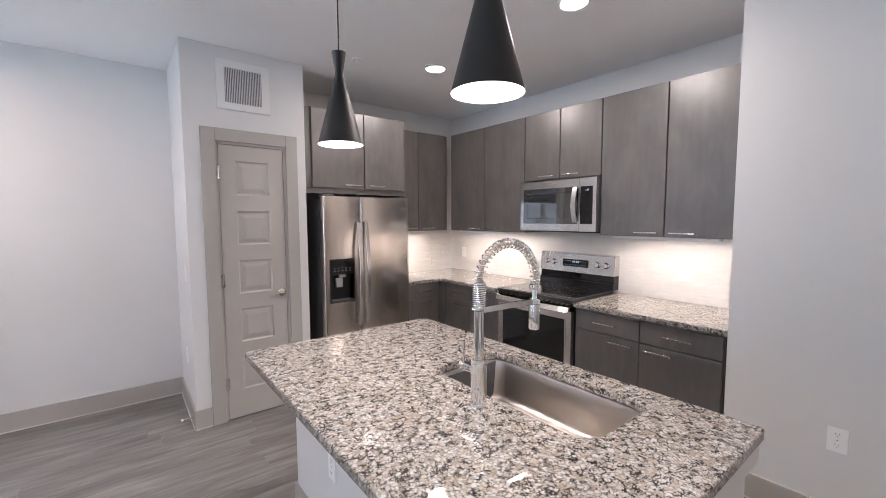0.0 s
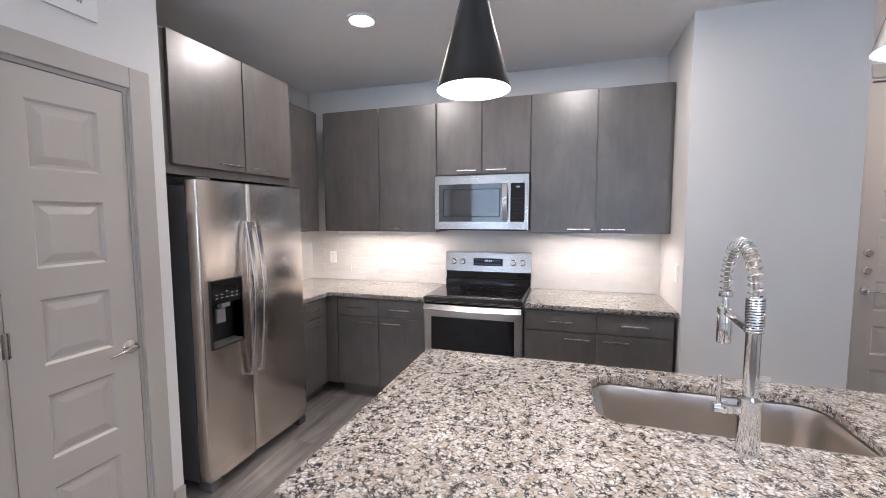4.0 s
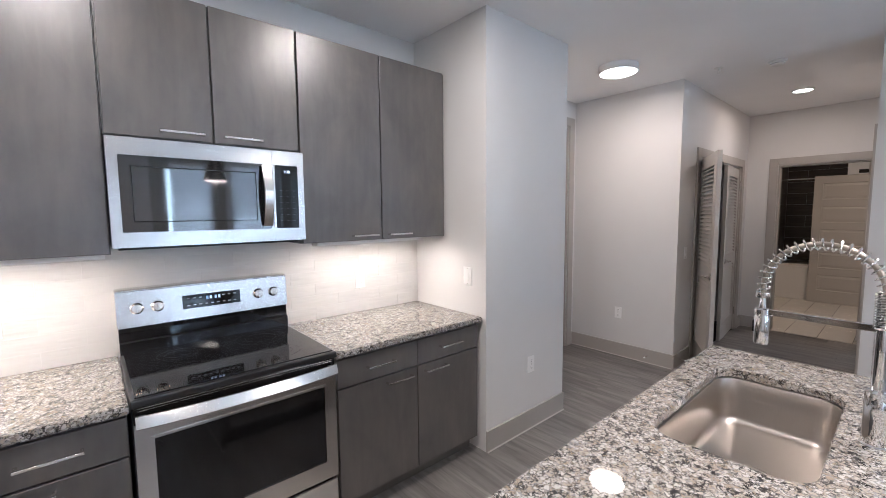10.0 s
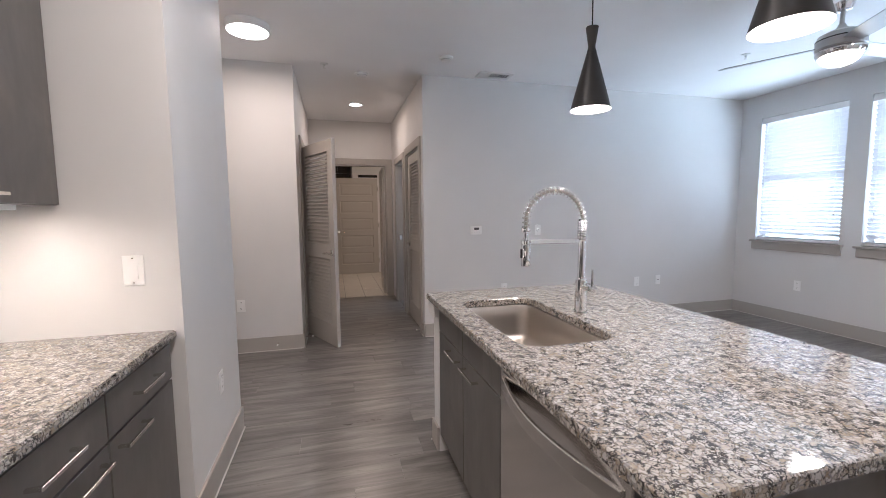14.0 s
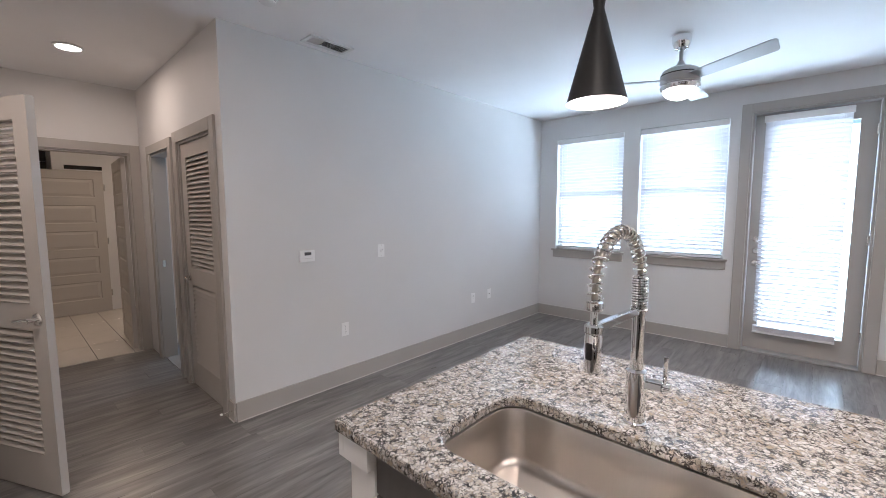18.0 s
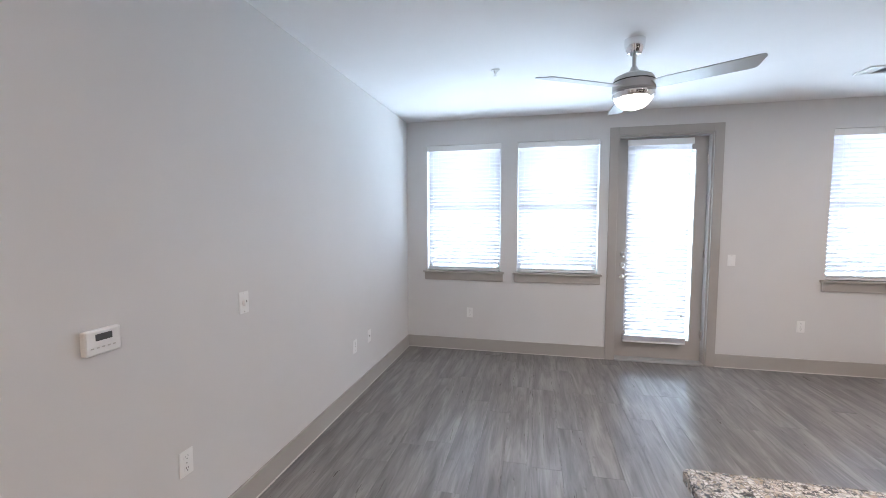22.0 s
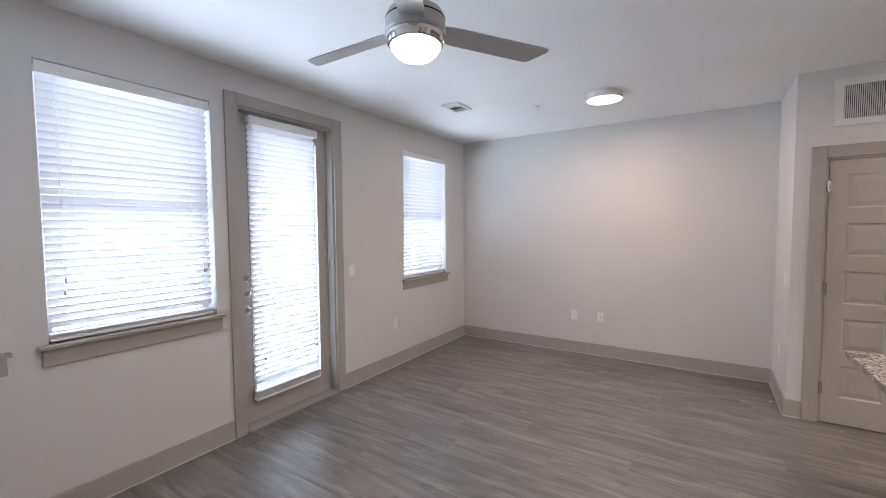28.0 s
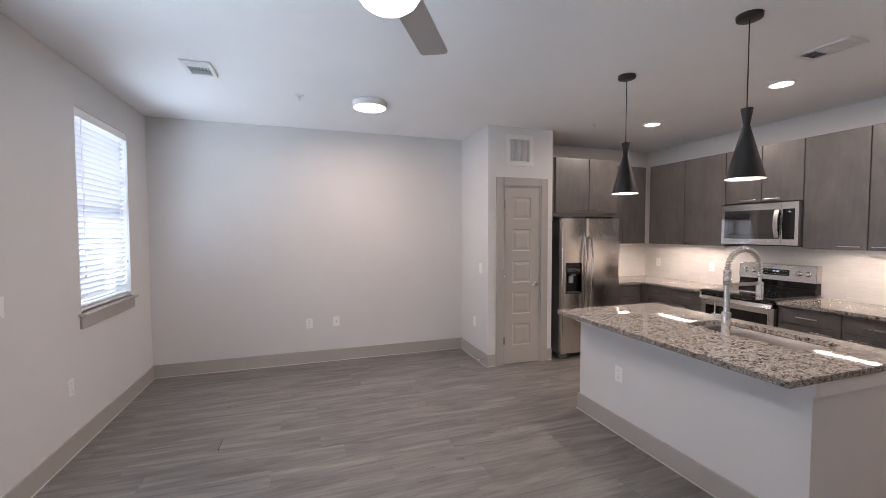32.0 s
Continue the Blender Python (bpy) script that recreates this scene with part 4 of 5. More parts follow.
def fridge():
    t = thing("fridge", 1.405, 3.39, 0, S_, "stainless side-by-side fridge with a door dispenser and grey sides", "fridge")
    w = 0.848
    part("body", boxed(0.0, w, 0.085, 0.70, 0.055, 1.675, bevel=0.004), FRSIDE, t, "dark grey cabinet")
    part("base_grille", boxed(0.03, w - 0.03, 0.07, 0.10, 0.02, 0.095), BLACK, t)
    for x in (0.045, w - 0.045):
        part("foot", boxed(x - 0.035, x + 0.035, 0.02, 0.11, 0.0, 0.055, bevel=0.006), FRSIDE, t)
    split = 0.340
    for name, a, b, lab in (("freezer_door", 0.0, split - 0.003, "narrow stainless freezer door"), ("fridge_door", split + 0.003, w, "wide stainless fridge door")):
        if name == "freezer_door":
            door = part(name, bowed_door(a, b, 0.07, 1.70, [(0.052, 0.262, 0.798, 1.162)]), STEEL, t, lab, True)
            part("dispenser_well", cavity(0.052, 0.262, 0.798, 1.035, 0.0, 0.072), BLACK, door, "black dispenser recess")
            pn = part("dispenser_panel", boxed(0.0525, 0.2615, -0.004, 0.03, 1.036, 1.1615, bevel=0.003), GLASSB, door, "black dispenser panel")
            me = link_mesh("key_label", boxed(0, 0.014, -0.0052, -0.0042, 0, 0.004), FANGREY)
            for i in range(5):
                piece("key_label", me, pn, 0.076 + i * 0.035, 0, 1.065)
                piece("key_label", me, pn, 0.076 + i * 0.035, 0, 1.085 + 0.012 * (i == 2))
            part("paddle", boxed(0.111, 0.171, 0.03, 0.05, 0.92, 1.0, bevel=0.004), FANGREY, door, "pale dispenser paddle")
            part("spout", boxed(0.136, 0.196, 0.02, 0.055, 1.005, 1.034, bevel=0.004), FANGREY, door)
            part("drip_tray", boxed(0.058, 0.256, 0.0, 0.068, 0.8, 0.812), FRSIDE, door)
            part("bezel", slab_with_holes(bmesh.new(), 0.046, 0.268, 0.792, 1.168, -0.003, 0.016, [(0.052, 0.262, 0.798, 1.162)]), BLACK, door)
        else:
            door = part(name, bowed_door(a, b, 0.07, 1.70), STEEL, t, lab, True)
            part("badge", boxed(b - 0.095, b - 0.045, 0.003, 0.012, 1.595, 1.607), NICKEL, door)
    for x in (split - 0.036, split + 0.036):
        n = 14
        pts = [(x, -0.022 - 0.045 * math.sin(math.pi * k / n), 0.575 + 0.90 * k / n) for k in range(n + 1)]
        pts = [(x, 0.0, 0.57)] + pts + [(x, 0.0, 1.48)]
        part("handle", bow_bar(pts, (1, 0, 0), 0.034, 0.014), NICKEL, t, "long curved satin handle", True)
    for x in (0.06, w - 0.06):
        part("hinge_cover", boxed(x - 0.045, x + 0.045, 0.02, 0.16, 1.7005, 1.716, bevel=0.006), FRSIDE, t)


def cavity(x0, x1, z0, z1, y0, y1):
    """An open box sunk from y0 to y1."""
    bm = bmesh.new()
    f = [bm.verts.new(p) for p in ((x0, y0, z0), (x1, y0, z0), (x1, y0, z1), (x0, y0, z1))]
    k = [bm.verts.new(p) for p in ((x0, y1, z0), (x1, y1, z0), (x1, y1, z1), (x0, y1, z1))]
    for i in range(4):
        j = (i + 1) % 4
        bm.faces.new((f[i], f[j], k[j], k[i]))
    bm.faces.new(k)
    return bm


fridge()

# light strips under the wall cabinets
for _x, _y, _f, _l in ((3.08, 3.61, W_, 0.94), (3.08, 1.79, W_, 0.72), (2.42, 3.825, S_, 0.42)):
    _t = thing("under_cabinet_light", _x, _y, 1.359, _f, "slim white light strip under the wall cabinet", "light")
    part("housing", boxed(0, _l, 0, 0.07, 0.008, 0.0155), FIXTURE, _t)
    part("lip", slab_with_holes(bmesh.new(), 0, _l, 0, 0.07, 0, 0.0098, [(0.008, _l - 0.008, 0.008, 0.062)]), FIXTURE, _t).matrix_local = pose(0, 0, 0.0078, -90)
    part("lens", boxed(0.0085, _l - 0.0085, 0.0085, 0.0615, 0.003, 0.0076), STRIP, _t, "glowing lens")


# ---- island ----
IX0, IX1, IY0, IY1 = 0.520, 1.588, 0.458, 2.219
SX0, SX1, SY0, SY1 = 1.095, 1.475, 0.742, 1.485


def rounded_rect(x0, x1, y0, y1, r, n=6):
    pts = []
    for cx, cy, a0 in ((x1 - r, y1 - r, 0), (x0 + r, y1 - r, 90), (x0 + r, y0 + r, 180), (x1 - r, y0 + r, 270)):
        for k in range(n + 1):
            a = radians(a0 + 90 * k / n)
            pts.append((cx + r * math.cos(a), cy + r * math.sin(a)))
    return pts


def island_top():
    bm = bmesh.new()
    outer = rounded_rect(IX0, IX1, IY0, IY1, 0.012, 3)
    hole = rounded_rect(SX0, SX1, SY0, SY1, 0.085, 6)
    z0, z1, e = 0.842, 0.878, 0.004
    rings = {}
    for key, pts, grow in (("o", outer, -1), ("h", hole, 1)):
        cx, cy = (sum(p[0] for p in pts) / len(pts), sum(p[1] for p in pts) / len(pts))
        def shift(p, d):
            v = Vector((p[0] - cx, p[1] - cy))
            return (p[0] + d * grow * math.copysign(1, v.x), p[1] + d * grow * math.copysign(1, v.y))
        for lab, d, z in (("a", e, z0), ("b", 0, z0 + e), ("c", 0, z1 - e), ("d", e, z1)):
            rings[key, lab] = [bm.verts.new((*shift(p, d), z)) for p in pts]
        n = len(pts)
        for l1, l2 in (("a", "b"), ("b", "c"), ("c", "d")):
            for i in range(n):
                j = (i + 1) % n
                bm.faces.new((rings[key, l1][i], rings[key, l1][j], rings[key, l2][j], rings[key, l2][i]))
    for lab in ("a", "d"):
        edges = []
        for key in ("o", "h"):
            r = rings[key, lab]
            for i in range(len(r)):
                edges.append(bm.edges.get((r[i], r[(i + 1) % len(r)])))
        bmesh.ops.triangle_fill(bm, use_beauty=True, use_dissolve=False, edges=edges)
    return bm


solid("island_countertop", island_top(), GRANITE, 0, 0, 0, label="speckled cream and black granite island top with a sink cutout", category="countertop")


def island_sink():
    t = thing("sink", (SX0 + SX1) / 2, (SY0 + SY1) / 2, 0.66, 0, "brushed stainless single-bowl undermount sink in the island", "sink")
    cx, cy = (SX0 + SX1) / 2, (SY0 + SY1) / 2
    bm = bmesh.new()
    rings = []
    side = [(0.025, 0.8408, 0.10), (-0.004, 0.8408, 0.075), (-0.006, 0.837, 0.074), (-0.010, 0.760, 0.072), (-0.014, 0.690, 0.070)]
    bend = [(-0.014 - 0.026 * (1 - math.cos(radians(a))), 0.690 - 0.026 * math.sin(radians(a)), 0.070 - 0.026 * (1 - math.cos(radians(a)))) for a in (18, 36, 54, 72, 84)]
    for grow, z, r in side + bend + [(-0.060, 0.6625, 0.040), (-0.16, 0.657, 0.03)]:
        pts = rounded_rect(SX0 - grow - cx, SX1 + grow - cx, SY0 - grow - cy, SY1 + grow - cy, r, 6)
        rings.append([bm.verts.new((x, y, z - 0.66)) for x, y in pts])
    for a, b in zip(rings, rings[1:]):
        for i in range(len(a)):
            j = (i + 1) % len(a)
            bm.faces.new((a[i], a[j], b[j], b[i]))
    bm.faces.new(rings[-1])
    part("bowl", bm, SINKM, t, "", True)
    part("drain", lathed([(0.0, 0.003), (0.02, 0.002), (0.045, 0.004), (0.055, 0.001), (0.055, -0.003)], 24, pose(0, 0, -0.0005)), CHROME, t, "round chrome drain", True)


island_sink()


def faucet():
    bx, by = 1.016, 1.115
    t = thing("faucet", bx, by, 0.8785, -4, "polished chrome spring-neck kitchen faucet standing behind the sink", "faucet")
    z = lambda h: h - 0.8785
    part("base", lathed([(0.0, 0), (0.031, 0), (0.031, 0.004), (0.0275, 0.008), (0.027, z(1.03)), (0.020, z(1.036)), (0.0, z(1.036))], 28), CHROME, t, "", True)
    part("riser", lathed([(0.0175, z(1.034)), (0.0175, z(1.205)), (0.0, z(1.205))], 24), CHROME, t, "", True)
    # dense lower spring
    pts = []
    for k in range(0, 13 * 16 + 1):
        a = 2 * math.pi * k / 16
        pts.append((0.0195 * math.cos(a), 0.0195 * math.sin(a), z(1.206) + 0.092 * k / (13 * 16)))
    part("spring_base", tube(bmesh.new(), pts, 0.0036, 6), CHROME, t, "tightly wound chrome spring", True)
    part("hose_core", lathed([(0.012, z(1.2055)), (0.012, z(1.30))], 16), CHROME, t, "", True)
    # arch
    R, zc = 0.1335, z(1.294)
    def arch(s):
        """Point and normal frame along the arch: up, half circle, down."""
        up, arc, down = 0.004, math.pi * R, 0.036
        d = s * (up + arc + down)
        if d < up:
            return Vector((0, 0, z(1.292) + d)), Vector((0, 0, 1))
        if d < up + arc:
            a = (d - up) / R
            return Vector((R - R * math.cos(a), 0, zc + R * math.sin(a))), Vector((math.sin(a), 0, math.cos(a)))
        return Vector((2 * R, 0, zc - (d - up - arc))), Vector((0, 0, -1))
    part("hose", tube(bmesh.new(), [arch(k / 40)[0] for k in range(41)], 0.0078, 12), HOSE, t, "tan-grey braided hose", True)
    pts = []
    turns, per = 24, 16
    for k in range(turns * per + 1):
        p, d = arch(k / (turns * per))
        side = Vector((0, 1, 0))
        nrm = d.cross(side)
        a = 2 * math.pi * k / per
        pts.append(p + 0.0160 * (side * math.cos(a) + nrm * math.sin(a)))
    part("spring", tube(bmesh.new(), pts, 0.0027, 8), CHROME, t, "open chrome spring coil", True)
    part("spray_collar", lathed([(0.019, z(1.25)), (0.0205, z(1.256)), (0.019, z(1.268))], 20, pose(2 * R, 0, 0)), CHROME, t, "", True)
    part("spray_neck", lathed([(0.008, z(1.252)), (0.009, z(1.22)), (0.016, z(1.205))], 20, pose(2 * R, 0, 0)), CHROME, t, "", True)
    head = part("spray_head", lathed([(0.0, z(1.10)), (0.019, z(1.10)), (0.0205, z(1.106)), (0.0205, z(1.185)), (0.019, z(1.19)), (0.019, z(1.195)), (0.0215, z(1.198)), (0.0215, z(1.212)), (0.017, z(1.216)), (0.0, z(1.217))], 24, pose(2 * R, 0, 0)), CHROME, t, "chrome pull-down spray head", True)
    part("spray_button", boxed(-0.008, 0.008, -0.023, -0.019, z(1.135), z(1.175), bevel=0.003), BLACK, head, "black button").matrix_local = pose(2 * R, 0, 0, 0, 0, 90)
    part("support_arm", boxed(0.014, 2 * R - 0.018, -0.0085, 0.0085, z(1.195), z(1.215), bevel=0.002), CHROME, t)
    LEV = pose(0, 0, 0, 0, 0, -82)
    part("lever_block", boxed(-0.070, -0.020, -0.014, 0.014, z(0.985), z(1.012), bevel=0.005), CHROME, t).matrix_local = LEV
    part("lever_pin", rod((-0.073, 0.0, z(0.99)), (-0.073, 0.0, z(1.085)), 0.0055, 10), CHROME, t, "thin upright lever", True).matrix_local = LEV
    part("lever_cap", lathed([(0.0, -0.014), (0.0135, -0.013), (0.0135, 0.013), (0.0, 0.014)], 18, pose(-0.073, 0, z(0.998), 0, 90, 0)), CHROME, t, "", True).matrix_local = LEV


faucet()

# island body: half wall on the living side and south end, cabinets and dishwasher on the kitchen side
isl = thing("island_half_wall", 0.745, 0.494, 0, 0, "painted drywall island half wall with a cap trim and taupe baseboard", "half wall")
WX, WY, SXE = 0.178, 1.698, 0.808      # thickness, length, reach of the south return
part("panel", boxed(0.0, WX, 0.0, WY, 0.0, 0.8415), WALL, isl)
part("panel", boxed(WX, SXE, 0.0, 0.111, 0.0, 0.8415), WALL, isl)
for _a, _b, _c, _d in ((-0.025, -0.0003, -0.025, WY + 0.025), (-0.0002, WX + 0.025, WY + 0.0003, WY + 0.025), (WX + 0.0003, WX + 0.025, WY - 0.04, WY + 0.0002), (-0.0002, SXE + 0.025, -0.025, -0.0003), (SXE + 0.0003, SXE + 0.025, -0.0002, 0.111)):
    part("cap_trim", boxed(_a, _b, _c, _d, 0.768, 0.8412, bevel=0.002), WALL, isl)
for _a, _b, _c, _d in ((-0.014, -0.0003, -0.014, WY + 0.014), (-0.0002, WX + 0.014, WY + 0.0003, WY + 0.014), (-0.0002, SXE + 0.014, -0.014, -0.0003), (SXE + 0.0003, SXE + 0.014, -0.0002, 0.111)):
    part("baseboard", boxed(_a, _b, _c, _d, 0.004, 0.14, bevel=0.002), TRIM, isl)
part("caulk_bead", boxed(-0.020, -0.0145, -0.02, WY + 0.02, 0.0005, 0.008), CAULK, isl)
part("caulk_bead", boxed(-0.0144, SXE + 0.02, -0.02, -0.0145, 0.0005, 0.008), CAULK, isl)
part("caulk_bead", boxed(-0.0144, WX + 0.02, WY + 0.0145, WY + 0.02, 0.0005, 0.008), CAULK, isl)

t_ = thing("sink_cabinet", 1.53, 0.6065, 0, E_, "dark stained island sink cabinet with two doors and false drawer fronts", "cabinet", "dark base cabinets")
part("carcass", slab_with_holes(bmesh.new(), 0.0, 0.846, 0.10, 0.655, 0.0, 0.60, []), CAB, t_)
part("apron", boxed(0.0, 0.846, 0.0, 0.018, 0.655, 0.841), CAB, t_)
part("toe_kick", boxed(0.0, 0.846, 0.06, 0.075, 0.0, 0.0995), CAB, t_)
for _a, _b, _h in ((0.0, 0.42, 0.30), (0.42, 0.846, 0.54)):
    front_panel(t_, "false_front", _a + 0.003, _b - 0.003, 0.70, 0.836)
    front_panel(t_, "door", _a + 0.003, _b - 0.003, 0.105, 0.693, pull=(_h, 0.655))

dw = thing("dishwasher", 1.53, 1.455, 0, E_, "stainless dishwasher with a curved bar handle in the island", "dishwasher")
part("tub", boxed(0.0, 0.664, 0.022, 0.60, 0.10, 0.838), FRSIDE, dw)
part("door", boxed(0.004, 0.640, -0.022, 0.020, 0.115, 0.838, bevel=0.004), STEELH, dw, "stainless door")
part("side_trim", boxed(0.6405, 0.664, -0.018, 0.0215, 0.10, 0.838), BLACK, dw)
part("toe_panel", boxed(0.004, 0.66, 0.04, 0.055, 0.0, 0.1145), BLACK, dw)
for _k in range(3):
    part("vent_slot", boxed(0.02, 0.075, -0.0226, -0.0222, 0.800 + _k * 0.011, 0.8035 + _k * 0.011), BLACK, dw)
_pts = [(0.03 + 0.58 * k / 14, -0.024 - 0.045 * math.sin(math.pi * k / 14), 0.765) for k in range(15)]
part("handle", bow_bar([(0.03, -0.01, 0.765)] + _pts + [(0.61, -0.01, 0.765)], (0, 0, 1), 0.046, 0.012), NICKEL, dw, "wide curved stainless handle", True)
part("end_panel", boxed(WX + 0.0005, 0.808, 1.632, 1.656, 0.0, 0.8415), CAB, isl, "dark stained cabinet end panel")


# ---- plates on walls ----
def plate(name, x, y, z, face, kind, label, w=0.072, h=0.117):
    t = thing(name, x, y, z, face, label, {"outlet": "outlet", "switch": "light switch", "cable": "cable outlet", "dial": "fan control"}[kind], "wall plates")
    part("cover", boxed(-w / 2, w / 2, -0.006, -0.0003, -h / 2, h / 2, bevel=0.002), WHITE, t)
    if kind == "outlet":
        for dz in (-0.027, 0.027):
            p = part("socket", lathed([(0.0, 0), (0.0165, 0), (0.0165, 0.002), (0.0, 0.002)], 20, pose(0, -0.0062, dz, 90)), WHITE, t)
            bm = bmesh.new()
            box(bm, -0.0068, -0.0048, -0.0088, -0.0083, dz + 0.001, dz + 0.009)
            box(bm, 0.0048, 0.0068, -0.0088, -0.0083, dz + 0.001, dz + 0.009)
            box(bm, -0.002, 0.002, -0.0088, -0.0083, dz - 0.009, dz - 0.005)
            part("slots", bm, BLACK, p)
    elif kind == "dial":
        part("dial", lathed([(0.0, 0), (0.019, 0), (0.019, 0.003), (0.015, 0.014), (0.0, 0.015)], 28, pose(0, -0.0061, 0, 90)), WHITE, t, "round white dial", True)
        part("pointer", boxed(-0.0015, 0.0015, -0.0222, -0.0205, 0.002, 0.013), BLACK, t)
    elif kind == "cable":
        part("connector", lathed([(0.0, 0), (0.006, 0), (0.005, 0.006), (0.0, 0.006)], 12, pose(0, -0.006, 0, 90)), BLACK, t, "dark coaxial connector")
    else:
        n = 1 if w < 0.1 else 2
        for k in range(n):
            cx = 0 if n == 1 else (-0.023 + 0.046 * k)
            part("rocker", prism([(-0.0105, -0.033), (-0.0062, -0.033), (-0.0062, 0.033), (-0.0075, 0.033)], cx - 0.0165, cx + 0.0165, 0.0008), WHITE, t)
    for dz in () if kind == "cable" else ((0.0,) if kind == "outlet" else (-0.048, 0.048)):
        part("screw", lathed([(0.0, 0), (0.003, 0), (0.003, 0.001), (0.0, 0.001)], 8, pose(0, -0.0062, dz, 90)), NICKEL, t)


TXK = XK - 0.0095
for _args in (("outlet", TXK, 3.04, 1.095, W_), ("outlet", TXK, 1.371, 1.097, W_), ("outlet", TXK, 3.865, 1.10, W_)):
    plate("wall_outlet", *_args[1:4], _args[4], "outlet", "white duplex outlet on the tiled backsplash")
plate("light_switch", 2.843, 0.885, 1.123, N_, "switch", "white rocker switch beside the worktop")
plate("wall_outlet", 2.685, 0.425, 0.465, W_, "outlet", "white duplex outlet low on the wall")
plate("wall_outlet", 2.968, YT, 0.462, N_, "outlet", "white duplex outlet low on the entry wall")
plate("light_switch", 2.42, -1.69, 1.121, W_, "switch", "white rocker switch beside the louvered doors")
plate("cable_outlet", -1.82, YT, 0.468, N_, "cable", "white cable wall plate low on the long wall")
for _x, _z in ((0.262, 0.474), (-1.505, 0.462)):
    plate("wall_outlet", _x, YT, _z, N_, "outlet", "white duplex outlet low on the long wall")
plate("fan_control", -0.145, YT, 1.125, N_, "dial", "white fan control with a round dial on the long wall")
plate("wall_outlet", XW, -0.70, 0.456, E_, "outlet", "white duplex outlet below a window")
plate("wall_outlet", XW, 2.70, 0.474, E_, "outlet", "white duplex outlet beside the patio door")
plate("light_switch", XW, 2.05, 1.141, E_, "switch", "white rocker switch beside the patio door")
plate("cable_outlet", -1.164, YN, 0.473, S_, "cable", "white cable wall plate low on the blank wall")
for _x in (-1.471,):
    plate("wall_outlet", _x, YN, 0.470, S_, "outlet", "white duplex outlet low on the blank wall")
plate("light_switch", 0.447, 3.637, 1.115, W_, "switch", "white rocker switch on the pantry side wall")
plate("wall_outlet", 0.447, 3.822, 0.449, W_, "outlet", "white duplex outlet on the pantry side wall")
plate("wall_outlet", 0.745, 1.73, 0.458, W_, "outlet", "white duplex outlet on the island half wall")
plate("wall_outlet", 0.845, 2.192, 0.65, N_, "outlet", "white duplex outlet on the island half wall end")

# ---- thermostat ----
th = thing("thermostat", 0.600, YT, 1.136, N_, "white programmable thermostat with a small grey display", "thermostat")
part("case", boxed(-0.063, 0.063, -0.026, -0.0003, -0.045, 0.045, bevel=0.006), WHITE, th)
part("display", boxed(-0.028, 0.030, -0.0268, -0.0262, 0.006, 0.030), FRSIDE, th, "small grey display")
for _k in range(5):
    part("button", boxed(-0.045 + _k * 0.019, -0.035 + _k * 0.019, -0.0275, -0.0258, -0.021, -0.016, bevel=0.001), CAULK, th)


# ---- ceiling fixtures ----
def recessed(x, y, r):
    t = thing("recessed_light", x, y, CE - 0.02, 0, "round white recessed ceiling light, lit", "ceiling light", "recessed lights")
    part("trim_ring", lathed([(r, 0.0198), (r, 0.008), (r - 0.004, 0.004), (r - 0.016, 0.006), (r - 0.018, 0.0198)], 40, None, False), FIXTURE, t, "", True)
    part("lens", lathed([(0.0, 0.009), (r - 0.019, 0.010), (r - 0.019, 0.0195), (0.0, 0.0195)], 40), LAMP, t, "glowing lens", True)


recessed(2.16, 2.845, 0.092)
recessed(2.16, 1.553, 0.092)
recessed(1.77, -2.78, 0.092)


def disc_light(x, y, r=0.155):
    t = thing("disc_light", x, y, CE - 0.055, 0, "round flat white surface-mounted ceiling light, lit", "ceiling light", "disc lights")
    part("rim", lathed([(r - 0.012, 0.0), (r - 0.002, 0.0), (r, 0.006), (r, 0.0545), (0.0, 0.0545)], 48, None, False), FIXTURE, t, "", True)
    part("lens", lathed([(0.0, 0.002), (r - 0.013, 0.002), (r - 0.013, 0.008), (0.0, 0.008)], 48), LAMP, t, "glowing lens", True)


disc_light(-0.92, 3.08)
disc_light(2.66, -0.70)


def pendant(x, y):
    t = thing("pendant_light", x, y, 1.835, 0, "matte black hourglass cone pendant lamp with a white inside", "pendant lamp", "pendants over the island")
    z = lambda h: h - 1.835
    n = 40
    outer = [(0.096, 0.0), (0.0175, z(2.128)), (0.0165, z(2.136)), (0.0180, z(2.145)), (0.030, z(2.225)), (0.0, z(2.227))]
    part("shade", lathed(outer, n, None, False), PEND, t, "matte black shade", True)
    part("shade_lining", lathed([(0.0942, 0.0005), (0.096, 0.0), (0.094, 0.002), (0.0165, z(2.120)), (0.0, z(2.121))], n, None, False), PENDIN, t, "white lining", True)
    part("bulb", lathed([(0.0, z(1.912)), (0.018, z(1.918)), (0.030, z(1.945)), (0.022, z(1.985)), (0.013, z(2.01)), (0.013, z(2.05))], 20), LAMP, t, "glowing bulb", True)
    part("cord", rod((0, 0, z(2.226)), (0, 0, z(2.712)), 0.0032, 8), PEND, t)
    part("canopy", lathed([(0.0, z(2.709)), (0.055, z(2.709)), (0.063, z(2.713)), (0.065, z(2.7345)), (0.0, z(2.7345))], 36), PEND, t, "", True)
    return t


pendant(0.856, 1.823)
pendant(0.845, 0.905)


